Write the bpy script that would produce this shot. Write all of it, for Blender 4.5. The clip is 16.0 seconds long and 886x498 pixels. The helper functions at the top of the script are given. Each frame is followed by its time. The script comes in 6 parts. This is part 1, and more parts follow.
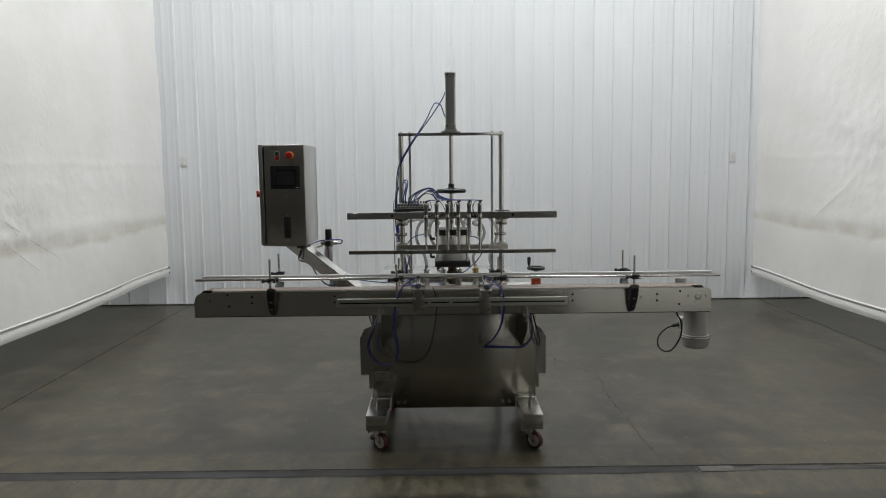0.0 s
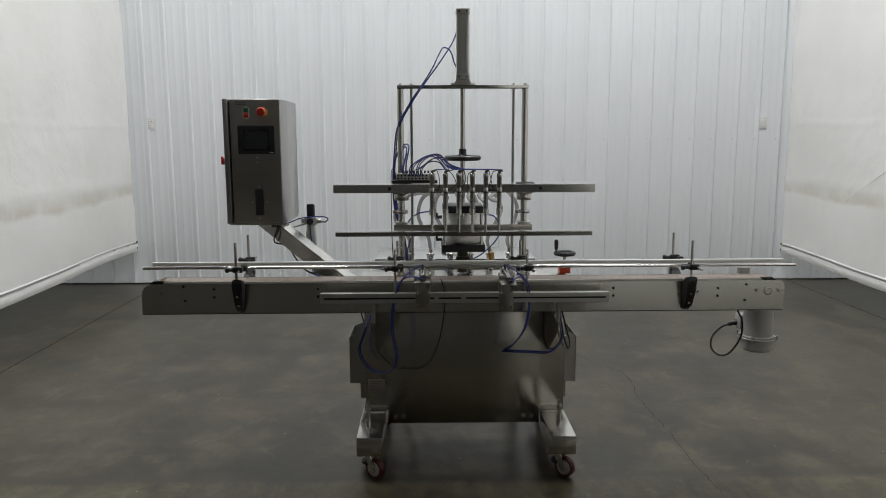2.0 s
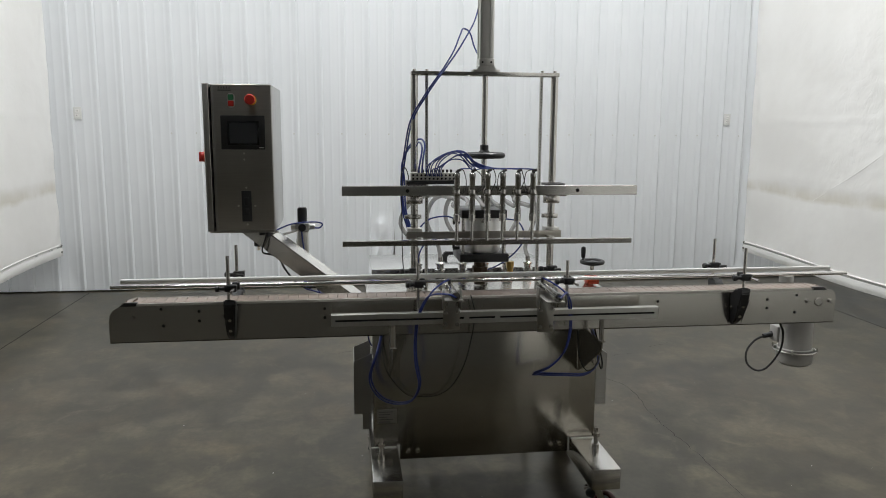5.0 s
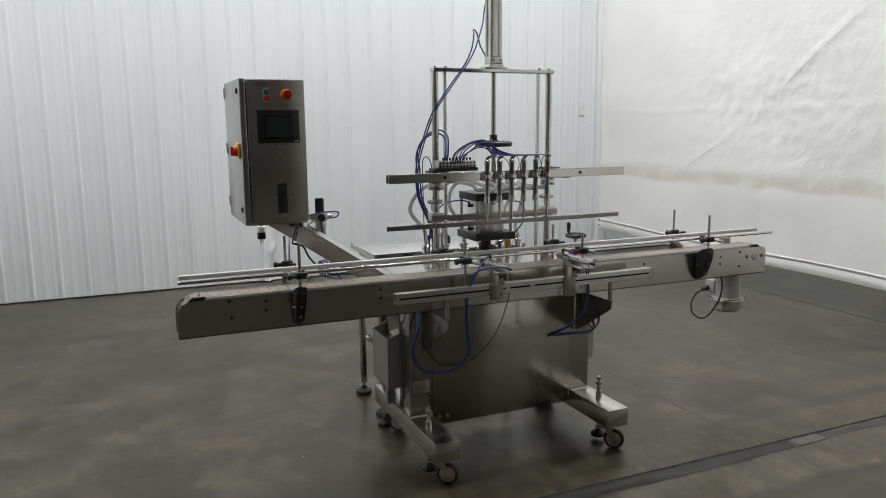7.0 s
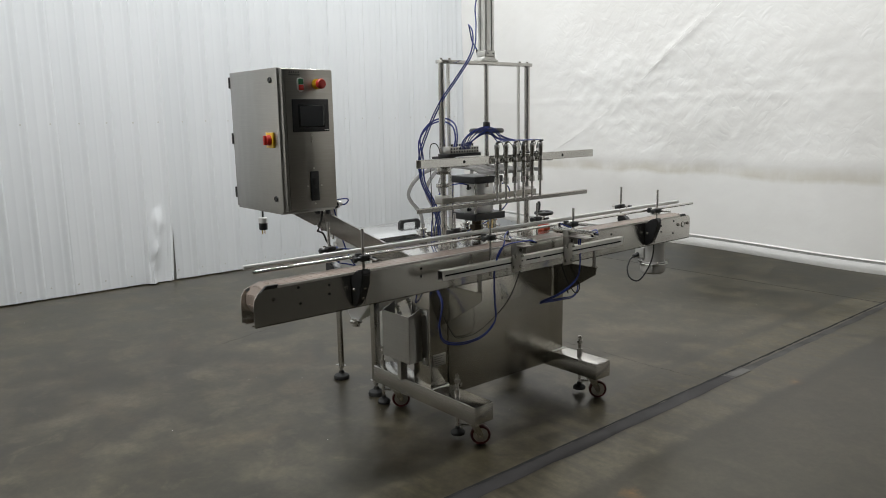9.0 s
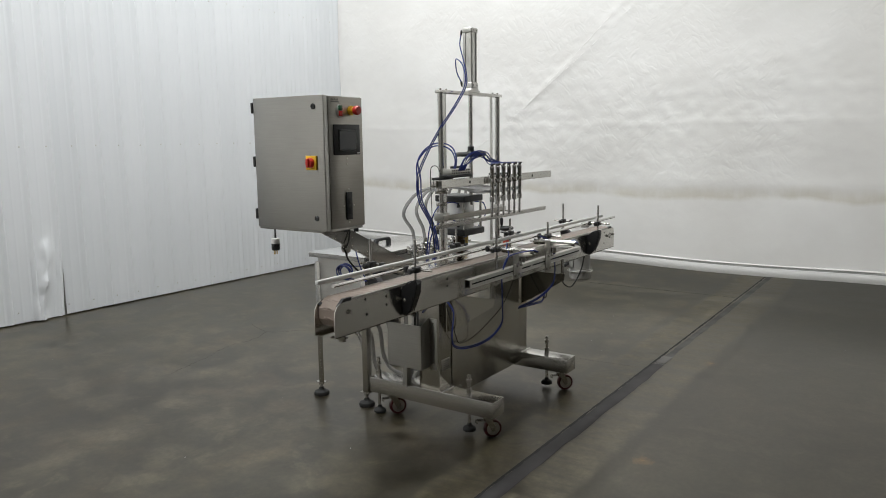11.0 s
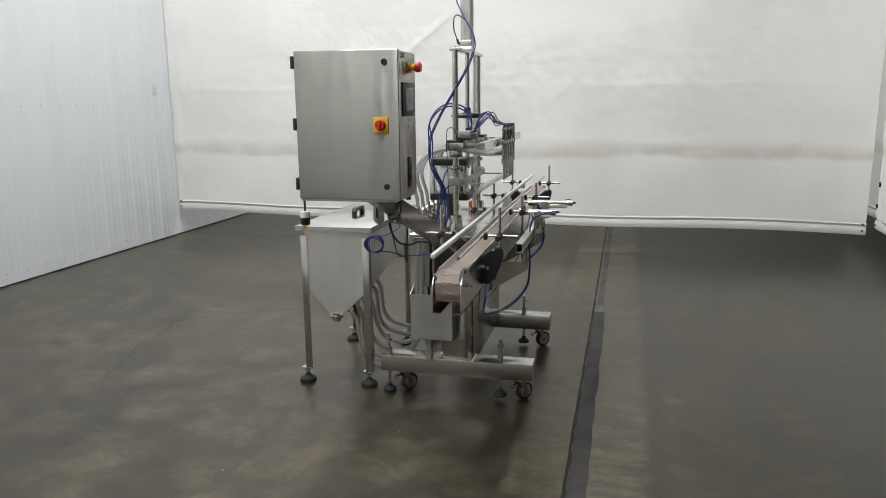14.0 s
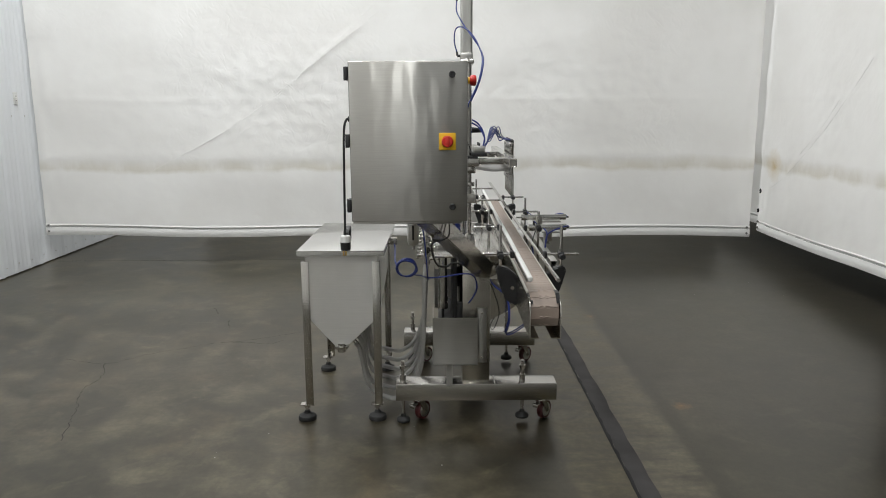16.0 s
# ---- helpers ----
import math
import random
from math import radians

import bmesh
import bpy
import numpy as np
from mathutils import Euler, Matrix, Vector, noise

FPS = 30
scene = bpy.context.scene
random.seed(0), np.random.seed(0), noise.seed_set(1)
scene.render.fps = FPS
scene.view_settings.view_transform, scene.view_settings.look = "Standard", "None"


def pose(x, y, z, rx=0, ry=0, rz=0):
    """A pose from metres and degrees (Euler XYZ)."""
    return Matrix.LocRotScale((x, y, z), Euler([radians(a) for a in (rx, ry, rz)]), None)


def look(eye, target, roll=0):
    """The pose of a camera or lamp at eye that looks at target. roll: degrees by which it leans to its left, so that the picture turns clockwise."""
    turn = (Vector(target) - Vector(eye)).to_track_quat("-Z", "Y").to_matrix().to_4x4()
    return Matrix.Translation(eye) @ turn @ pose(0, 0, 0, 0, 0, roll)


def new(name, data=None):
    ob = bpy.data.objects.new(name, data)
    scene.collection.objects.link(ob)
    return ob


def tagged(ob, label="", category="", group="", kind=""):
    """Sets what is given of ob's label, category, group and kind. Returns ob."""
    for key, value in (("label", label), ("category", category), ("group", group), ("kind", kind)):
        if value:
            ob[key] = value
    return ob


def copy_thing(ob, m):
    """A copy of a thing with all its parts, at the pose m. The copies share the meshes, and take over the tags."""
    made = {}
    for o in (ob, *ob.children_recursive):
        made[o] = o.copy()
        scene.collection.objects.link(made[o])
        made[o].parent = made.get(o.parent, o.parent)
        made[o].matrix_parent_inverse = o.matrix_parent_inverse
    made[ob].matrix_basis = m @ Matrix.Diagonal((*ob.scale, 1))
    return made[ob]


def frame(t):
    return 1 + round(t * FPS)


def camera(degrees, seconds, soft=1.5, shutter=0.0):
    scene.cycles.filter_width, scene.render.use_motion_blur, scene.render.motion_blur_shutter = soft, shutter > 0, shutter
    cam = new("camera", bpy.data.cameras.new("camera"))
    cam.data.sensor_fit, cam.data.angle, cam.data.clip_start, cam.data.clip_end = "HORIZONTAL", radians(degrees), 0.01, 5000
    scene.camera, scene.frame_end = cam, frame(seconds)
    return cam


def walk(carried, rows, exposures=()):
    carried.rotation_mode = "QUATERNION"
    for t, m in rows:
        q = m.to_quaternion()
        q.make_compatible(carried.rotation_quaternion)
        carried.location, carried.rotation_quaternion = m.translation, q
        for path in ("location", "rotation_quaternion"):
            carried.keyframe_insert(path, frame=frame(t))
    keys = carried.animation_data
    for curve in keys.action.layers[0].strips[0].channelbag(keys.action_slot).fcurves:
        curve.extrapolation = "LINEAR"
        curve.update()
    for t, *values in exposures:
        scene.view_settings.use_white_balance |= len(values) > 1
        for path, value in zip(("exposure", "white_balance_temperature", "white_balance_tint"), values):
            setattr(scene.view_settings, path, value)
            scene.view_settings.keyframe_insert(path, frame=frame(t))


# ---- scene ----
cam = camera(61.8, 16.0, soft=0.95)
PATH = [
    (0, (0.012, 0.05, 1.58), (0.02, 2.039, 1.364), -0.6),
    (0.5, (-0.026, 0.144, 1.567), (-0.007, 2.129, 1.325), -0.6),
    (1, (-0.033, 0.38, 1.554), (-0.037, 2.362, 1.286), -0.9),
    (1.5, (-0.022, 0.619, 1.56), (-0.043, 2.598, 1.265), -0.7),
    (2, (-0.075, 0.89, 1.549), (-0.041, 2.867, 1.249), -0.2),
    (2.5, (-0.1, 1.11, 1.549), (-0.034, 3.084, 1.238), 0.0),
    (3, (-0.065, 1.315, 1.553), (-0.022, 3.289, 1.234), 0.1),
    (3.5, (-0.034, 1.412, 1.551), (0.009, 3.387, 1.238), 0.3),
    (4, (-0.072, 1.421, 1.553), (-0.01, 3.394, 1.232), 0.5),
    (4.2, (-0.136, 1.393, 1.553), (-0.038, 3.365, 1.235), 0.5),
    (6.3, (-1.211, 1.353, 1.532), (-0.574, 3.222, 1.214), -0.3),
    (6.5, (-1.316, 1.322, 1.539), (-0.6, 3.161, 1.217), -0.5),
    (7, (-1.542, 1.348, 1.54), (-0.757, 3.157, 1.208), -0.5),
    (7.5, (-1.79, 1.443, 1.526), (-0.89, 3.199, 1.2), -0.8),
    (8, (-2.051, 1.517, 1.532), (-1.021, 3.198, 1.197), -0.7),
    (8.5, (-2.368, 1.574, 1.537), (-1.19, 3.149, 1.176), -1.0),
    (9, (-2.565, 1.695, 1.524), (-1.299, 3.202, 1.171), -1.0),
    (9.5, (-2.759, 1.867, 1.544), (-1.385, 3.28, 1.201), -1.1),
    (9.7, (-2.861, 1.915, 1.531), (-1.442, 3.286, 1.203), -0.8),
    (11.8, (-3.759, 2.522, 1.544), (-2.038, 3.488, 1.222), -0.9),
    (12, (-3.807, 2.614, 1.55), (-2.066, 3.54, 1.219), -0.8),
    (12.5, (-3.938, 2.836, 1.551), (-2.152, 3.666, 1.203), -0.8),
    (13, (-3.936, 3.071, 1.536), (-2.105, 3.787, 1.169), -0.4),
    (13.5, (-3.922, 3.324, 1.544), (-2.049, 3.912, 1.162), -0.9),
    (14, (-3.958, 3.63, 1.535), (-2.055, 4.101, 1.139), -0.6),
    (14.5, (-3.968, 3.881, 1.547), (-2.038, 4.225, 1.152), -0.7),
    (15, (-3.916, 4.122, 1.552), (-1.964, 4.356, 1.181), -0.5),
    (15.5, (-3.877, 4.337, 1.558), (-1.915, 4.465, 1.189), -0.6),
    (16, (-3.907, 4.626, 1.555), (-1.942, 4.619, 1.185), -0.3),
]
walk(cam, [(t, look(eye, target, roll)) for t, eye, target, roll in PATH],
     [(0, -0.2), (2.0, -0.2), (3.5, 0.06), (4.0, 0.08), (6.5, 0.05), (8.0, 0.04), (9.0, 0.08), (9.6, 0.13), (12.0, -0.02), (12.6, -0.02), (14.0, 0.13), (15.0, 0.16), (16.0, 0.08)])

# ---------------------------------------------------------------- world and lamps
world = bpy.data.worlds.new("world")
scene.world = world
world.use_nodes = True
world.node_tree.nodes["Background"].inputs[0].default_value = (0.55, 0.6, 0.68, 1)
world.node_tree.nodes["Background"].inputs[1].default_value = 0.02

LAMP_Z = 6.3
TOP = 6.8
LAMPS = [(-1.7, 6.4, 124), (1.7, 6.4, 172), (-1.7, 4.3, 72), (2.3, 5.2, 40), (6.6, 6.0, 180), (6.6, 3.0, 90), (-5.6, 5.15, 165)]


# ---------------------------------------------------------------- materials
def nodes_of(m):
    m.use_nodes = True
    nt = m.node_tree
    return nt, nt.nodes["Principled BSDF"]


def node(nt, kind, **values):
    n = nt.nodes.new(kind)
    for k, v in values.items():
        n.inputs[k].default_value = v
    return n


def noise_of(nt, scale, detail=4.0, rough=0.55, stretch=(1, 1, 1), coords="Object"):
    tc = nt.nodes.new("ShaderNodeTexCoord")
    mp = nt.nodes.new("ShaderNodeMapping")
    mp.inputs["Scale"].default_value = stretch
    nt.links.new(tc.outputs[coords], mp.inputs["Vector"])
    n = node(nt, "ShaderNodeTexNoise", Scale=scale, Detail=detail, Roughness=rough)
    nt.links.new(mp.outputs["Vector"], n.inputs["Vector"])
    return n


def ramp(nt, src, stops):
    r = nt.nodes.new("ShaderNodeValToRGB")
    els = r.color_ramp.elements
    while len(els) > len(stops):
        els.remove(els[-1])
    while len(els) < len(stops):
        els.new(0.5)
    for e, (p, c) in zip(els, stops):
        e.position = p
        e.color = (c, c, c, 1) if isinstance(c, (int, float)) else (*c, 1)
    nt.links.new(src, r.inputs[0])
    if len(stops) == 2:
        r.color_ramp.interpolation = "EASE"
    return r


ramp_of = ramp


def bump(nt, bsdf, src, strength, distance=0.01, after=None):
    b = node(nt, "ShaderNodeBump", Strength=strength, Distance=distance)
    nt.links.new(src, b.inputs["Height"])
    if after:
        nt.links.new(after.outputs[0], b.inputs["Normal"])
    nt.links.new(b.outputs[0], bsdf.inputs["Normal"])
    return b


def mix(nt, a, b, fac, mode="MIX"):
    m = nt.nodes.new("ShaderNodeMix")
    m.data_type, m.blend_type = "RGBA", mode
    for sock, v in ((m.inputs[6], a), (m.inputs[7], b), (m.inputs[0], fac)):
        if isinstance(v, bpy.types.NodeSocket):
            nt.links.new(v, sock)
        elif isinstance(v, (int, float)):
            sock.default_value = v
        else:
            sock.default_value = (*v, 1)
    return m


def steel(name, base=(0.64, 0.63, 0.61), rough=0.3, stretch=(2, 2, 120), var=0.12, aniso=0.0, axis="Z", canned=0.05):
    """Brushed stainless steel; stretch: the brushing runs along the axis with the small number."""
    m = bpy.data.materials.new(name)
    nt, p = nodes_of(m)
    p.inputs["Metallic"].default_value = 1.0
    fine = noise_of(nt, 6.0, 5, 0.65, stretch)
    soft = noise_of(nt, 3.5, 3, 0.5)
    r1 = ramp(nt, fine.outputs[0], [(0.25, rough - 0.015), (0.75, rough + 0.02)])
    r2 = ramp(nt, soft.outputs[0], [(0.3, 0.0), (0.7, 0.03)])
    add = nt.nodes.new("ShaderNodeMath")
    add.operation = "ADD"
    nt.links.new(r1.outputs[0], add.inputs[0])
    nt.links.new(r2.outputs[0], add.inputs[1])
    nt.links.new(add.outputs[0], p.inputs["Roughness"])
    dark = tuple(c * (1 - var) for c in base)
    c1 = mix(nt, dark, base, ramp(nt, fine.outputs[0], [(0.3, 0.0), (0.7, 1.0)]).outputs[0])
    c2 = mix(nt, c1.outputs[2], tuple(c * (0.72 if aniso and axis == "Z" else 0.86) for c in base), ramp(nt, soft.outputs[0], [(0.4, 0.0), (0.85, 0.4)]).outputs[0])
    nt.links.new(c2.outputs[2], p.inputs["Base Color"])
    if aniso and axis == "Z":
        b = bump(nt, p, fine.outputs[0], 0.006, 0.001)
        b = bump(nt, p, soft.outputs[0], 0.05, 0.03, b)
        # slight oil-canning: upright waves in the sheet
        bump(nt, p, noise_of(nt, 7.0, 2, 0.5, (1, 1, 0.28)).outputs[0], canned, 0.02, b)
    if aniso:
        p.inputs["Anisotropic"].default_value = aniso
        p.inputs["Anisotropic Rotation"].default_value = 0.25 if axis == "Z" else 0.0
        tan = nt.nodes.new("ShaderNodeTangent")
        tan.direction_type, tan.axis = "RADIAL", axis
        nt.links.new(tan.outputs[0], p.inputs["Tangent"])
    return m


def plain(name, base, rough=0.5, metal=0.0, grain=60.0, var=0.12, bumpy=0.05, coat=0.0):
    m = bpy.data.materials.new(name)
    nt, p = nodes_of(m)
    p.inputs["Metallic"].default_value = metal
    p.inputs["Coat Weight"].default_value = coat
    n = noise_of(nt, grain, 4, 0.6)
    big = noise_of(nt, 5.0, 3, 0.5)
    c = mix(nt, tuple(max(0.0, v * (1 - var)) for v in base), base, n.outputs[0])
    c = mix(nt, c.outputs[2], tuple(v * (1 - var) for v in base), big.outputs[0])
    nt.links.new(c.outputs[2], p.inputs["Base Color"])
    r = ramp(nt, big.outputs[0], [(0.3, max(0.02, rough - 0.06)), (0.7, min(1.0, rough + 0.08))])
    nt.links.new(r.outputs[0], p.inputs["Roughness"])
    bump(nt, p, n.outputs[0], bumpy, 0.002)
    return m


STEEL_Z = steel("brushed_steel_upright", rough=0.215, stretch=(40, 40, 1))
STEEL_X = steel("brushed_steel_lengthwise", base=(0.60, 0.585, 0.55), rough=0.215, stretch=(1, 60, 60), var=0.07, aniso=0.8, axis="X")
STEEL_SIDE = steel("satin_steel_plate", base=(0.67, 0.648, 0.603), rough=0.215, stretch=(1, 60, 60), var=0.07, aniso=0.6, axis="X")
STEEL_Y = steel("brushed_steel_crosswise", base=(0.58, 0.565, 0.535), rough=0.20, stretch=(60, 1, 60), var=0.10)
STEEL_BODY = steel("satin_steel_sheet", base=(0.45, 0.43, 0.385), rough=0.215, stretch=(1.2, 1.2, 60), var=0.07, aniso=0.75)
STEEL_BOX = steel("brushed_steel_cabinet", base=(0.40, 0.39, 0.365), rough=0.292, stretch=(1.0, 1.0, 70), var=0.09, aniso=0.94, canned=0.42)
STEEL_PANEL = steel("brushed_steel_panel", base=(0.38, 0.36, 0.325), rough=0.36, stretch=(1.2, 1.2, 50), var=0.10, aniso=0.5)
STEEL_TANK = steel("brushed_steel_tank", base=(0.66, 0.65, 0.63), rough=0.292, stretch=(1.0, 1.0, 70), var=0.07, aniso=0.92, canned=0.42)
STEEL_FRONT = steel("brushed_steel_dark", base=(0.56, 0.54, 0.505), rough=0.215, stretch=(1, 20, 25), var=0.05)
MATTE_ALU = steel("matte_aluminium_drum", base=(0.82, 0.815, 0.80), rough=0.46, stretch=(1, 1, 20), var=0.04)
WEAR = plain("pale_wear_strip", (0.66, 0.63, 0.58), 0.4)
STEEL_DARK = steel("dull_steel_plate", base=(0.46, 0.445, 0.415), rough=0.30, stretch=(10, 10, 1), var=0.08)
STEEL_LID = steel("rolled_steel_sheet", base=(0.62, 0.615, 0.60), rough=0.19, stretch=(1, 40, 40), var=0.06, aniso=0.6, axis="X")
POLISHED = steel("polished_steel", base=(0.66, 0.65, 0.62), rough=0.14, stretch=(1, 6, 6), var=0.05)
BRIGHT = steel("bright_steel_rod", base=(0.62, 0.6, 0.57), rough=0.19, stretch=(8, 8, 1), var=0.08)
ALU = steel("anodised_aluminium", base=(0.62, 0.61, 0.58), rough=0.36, stretch=(20, 20, 1), var=0.08)
BLACK = plain("black_plastic", (0.018, 0.018, 0.019), 0.42)
RUBBER = plain("black_rubber", (0.02, 0.02, 0.02), 0.65)
HOLE = plain("dark_recess", (0.01, 0.01, 0.01), 0.8)
RED = plain("red_plastic", (0.62, 0.035, 0.025), 0.35)
ORANGE = plain("orange_red_plastic", (0.52, 0.06, 0.02), 0.4)
GREEN = plain("dull_green_plastic", (0.04, 0.22, 0.10), 0.4)
WHITE_PLASTIC = plain("white_plastic", (0.72, 0.72, 0.7), 0.4)
YELLOW = plain("yellow_plastic", (0.8, 0.47, 0.015), 0.4)
BRASS = plain("brass", (0.5, 0.33, 0.1), 0.36, 1.0)
MAROON = plain("maroon_polyurethane", (0.075, 0.010, 0.011), 0.36)
BLUE = plain("blue_polyurethane_tube", (0.016, 0.034, 0.21), 0.36)
GREY_MOTOR = plain("grey_enamel", (0.36, 0.35, 0.33), 0.42)
BELT = plain("beige_acetal", (0.315, 0.25, 0.208), 0.42, var=0.18, grain=25)
SCREEN = plain("dark_glass_screen", (0.012, 0.014, 0.017), 0.15)
SCREEN_IN = plain("dark_grey_display", (0.03, 0.033, 0.037), 0.18)
INK = plain("etched_grey", (0.16, 0.155, 0.145), 0.5)
CRACK = plain("crack_dirt", (0.021, 0.019, 0.015), 0.7)


def clear_hose():
    m = bpy.data.materials.new("milky_clear_hose")
    nt, p = nodes_of(m)
    n = noise_of(nt, 9.0, 3, 0.5)
    c = mix(nt, (0.5, 0.49, 0.48), (0.7, 0.69, 0.68), n.outputs[0])
    nt.links.new(c.outputs[2], p.inputs["Base Color"])
    p.inputs["Roughness"].default_value = 0.22
    p.inputs["Transmission Weight"].default_value = 0.55
    p.inputs["IOR"].default_value = 1.25
    return m


HOSE = clear_hose()


def math_node(nt, op, a, b=None, c=None):
    m = nt.nodes.new("ShaderNodeMath")
    m.operation = op
    for k, v in enumerate((a, b, c)):
        if isinstance(v, bpy.types.NodeSocket):
            nt.links.new(v, m.inputs[k])
        elif v is not None:
            m.inputs[k].default_value = v
    return m.outputs[0]


def concrete(name, tone=1.0, warm=1.0, shift=0.0, patchy=1.0, spots=()):
    """Sealed old concrete: clouds, dark stains, scuffs beside the joint, fine grit."""
    m = bpy.data.materials.new(name)
    nt, p = nodes_of(m)

    def n(scale, detail, rough, stretch=(1, 1, 1), warp=0.0):
        k = noise_of(nt, scale, detail, rough, stretch)
        k.inputs["Distortion"].default_value = warp
        mp = k.inputs["Vector"].links[0].from_node
        mp.inputs["Location"].default_value = (shift, shift * 0.7, 0)
        return k.outputs[0]

    def ramp(tree, src, stops):
        r = ramp_of(tree, src, stops)
        r.color_ramp.interpolation = "EASE"
        return r

    def col(v, w=1.0):
        return (v * tone * (1 + 0.17 * warm * w), v * tone, v * tone * (1 - 0.37 * warm * w))

    big, cloud, dark = n(0.5, 3, 0.5), n(3.0, 5, 0.55, warp=0.2), n(1.1, 4, 0.52, warp=0.2)
    mid, fine, rust = n(8.0, 6, 0.62, (1, 0.75, 1), 0.35), n(34.0, 5, 0.65), n(2.3, 5, 0.6, warp=0.3)
    c = mix(nt, col(0.016), col(0.031), ramp(nt, big, [(0.30, 0.0), (0.70, 1.0)]).outputs[0])
    pale = ramp(nt, cloud, [(0.38, 0.0), (0.70, 0.85 * patchy)])
    c = mix(nt, c.outputs[2], col(0.069, 0.95), pale.outputs[0])
    c = mix(nt, c.outputs[2], col(0.014, 1.2), ramp(nt, dark, [(0.26, 0.6 * patchy), (0.56, 0.0)]).outputs[0])
    c = mix(nt, c.outputs[2], (0.070 * tone, 0.050 * tone, 0.027 * tone), ramp(nt, rust, [(0.50, 0.0), (0.72, 0.46 * patchy ** 1.7)]).outputs[0])
    # rusty scuffs
    geo = nt.nodes.new("ShaderNodeNewGeometry")
    for spot in spots:
        far = nt.nodes.new("ShaderNodeVectorMath")
        far.operation, far.inputs[1].default_value = "DISTANCE", spot
        nt.links.new(geo.outputs["Position"], far.inputs[0])
        frayed = math_node(nt, "MULTIPLY_ADD", n(30.0, 4, 0.6), 0.10, far.outputs["Value"])
        c = mix(nt, c.outputs[2], (0.16, 0.085, 0.03), ramp(nt, frayed, [(0.05, 0.8), (0.075, 0.4), (0.11, 0.0)]).outputs[0])
    # trowel patches with clear edges, and dark smears
    patch = ramp(nt, n(4.2, 6, 0.62, (1, 0.8, 1), 0.7), [(0.55, 0.0), (0.64, 0.31 * patchy + 0.05)])
    c = mix(nt, c.outputs[2], col(0.088, 0.95), patch.outputs[0])
    smear = ramp(nt, n(3.6, 5, 0.6, (0.55, 1.3, 1), 0.5), [(0.57, 0.0), (0.68, 0.45 * patchy + 0.05)])
    c = mix(nt, c.outputs[2], col(0.020, 1.1), smear.outputs[0])
    # worn strips either side of the joint, streaked across it
    sep = nt.nodes.new("ShaderNodeSeparateXYZ")
    nt.links.new(geo.outputs["Position"], sep.inputs[0])
    wave = math_node(nt, "MULTIPLY_ADD", mid, 0.10, sep.outputs["Y"])
    off = math_node(nt, "ABSOLUTE", math_node(nt, "SUBTRACT", wave, 3.83))
    near = ramp(nt, off, [(0.25, 1.0), (0.31, 0.0)])
    scrape = ramp(nt, n(6.0, 6, 0.66, (2.4, 0.6, 1), 0.3), [(0.32, 0.0), (0.66, 0.85)])
    worn = math_node(nt, "MULTIPLY", near.outputs[0], scrape.outputs[0])
    c = mix(nt, c.outputs[2], col(0.085, 1.05), worn)
    rim = ramp(nt, off, [(0.285, 0.0), (0.315, 0.85), (0.345, 0.8), (0.40, 0.0)])
    c = mix(nt, c.outputs[2], col(0.020, 0.9), math_node(nt, "MULTIPLY", rim.outputs[0], ramp(nt, mid, [(0.35, 0.2), (0.6, 1.0)]).outputs[0]))
    c = mix(nt, c.outputs[2], ramp(nt, mid, [(0.22, 0.2), (0.78, 0.8)]).outputs[0], (0.3 + 0.35 * patchy), "OVERLAY")
    c = mix(nt, c.outputs[2], ramp(nt, fine, [(0.2, 0.2), (0.8, 0.8)]).outputs[0], 0.42, "OVERLAY")
    nt.links.new(c.outputs[2], p.inputs["Base Color"])
    r = ramp(nt, cloud, [(0.25, 0.284), (0.80, 0.325)])
    r = mix(nt, r.outputs[0], (0.5, 0.5, 0.5), math_node(nt, "MULTIPLY", worn, 0.6))
    nt.links.new(r.outputs[2], p.inputs["Roughness"])
    p.inputs["Specular Tint"].default_value = (1.0, 0.92, 0.76, 1)
    bump(nt, p, big, 0.06, 0.05)
    return m


CONCRETE = concrete("sealed_concrete", 0.93)
CONCRETE_SOUTH = concrete("sealed_concrete_later_pour", 0.98, 0.8, 17.3, 0.3, [(1.54, 3.48, 0), (-0.2, 3.35, 0)])
JOINT = plain("dark_joint_filler", (0.036, 0.032, 0.0315), 0.68, grain=40, var=0.4)


def wall_paint():
    m = bpy.data.materials.new("white_painted_sheet_metal")
    nt, p = nodes_of(m)
    n = noise_of(nt, 1.1, 4, 0.55, (1, 1, 0.35))
    c = ramp(nt, n.outputs[0], [(0.3, (0.67, 0.69, 0.71)), (0.7, (0.73, 0.745, 0.765))])
    scuff = noise_of(nt, 7.0, 5, 0.7, (2.5, 1, 0.5))
    c2 = mix(nt, c.outputs[0], (0.5, 0.52, 0.52), ramp(nt, scuff.outputs[0], [(0.66, 0.0), (0.8, 0.3)]).outputs[0])
    nt.links.new(c2.outputs[2], p.inputs["Base Color"])
    p.inputs["Roughness"].default_value = 0.5
    p.inputs["Specular IOR Level"].default_value = 0.3
    wave = noise_of(nt, 2.2, 3, 0.5, (1.2, 1, 0.5))
    bump(nt, p, wave.outputs[0], 0.18, 0.02)
    return m


WALL = wall_paint()


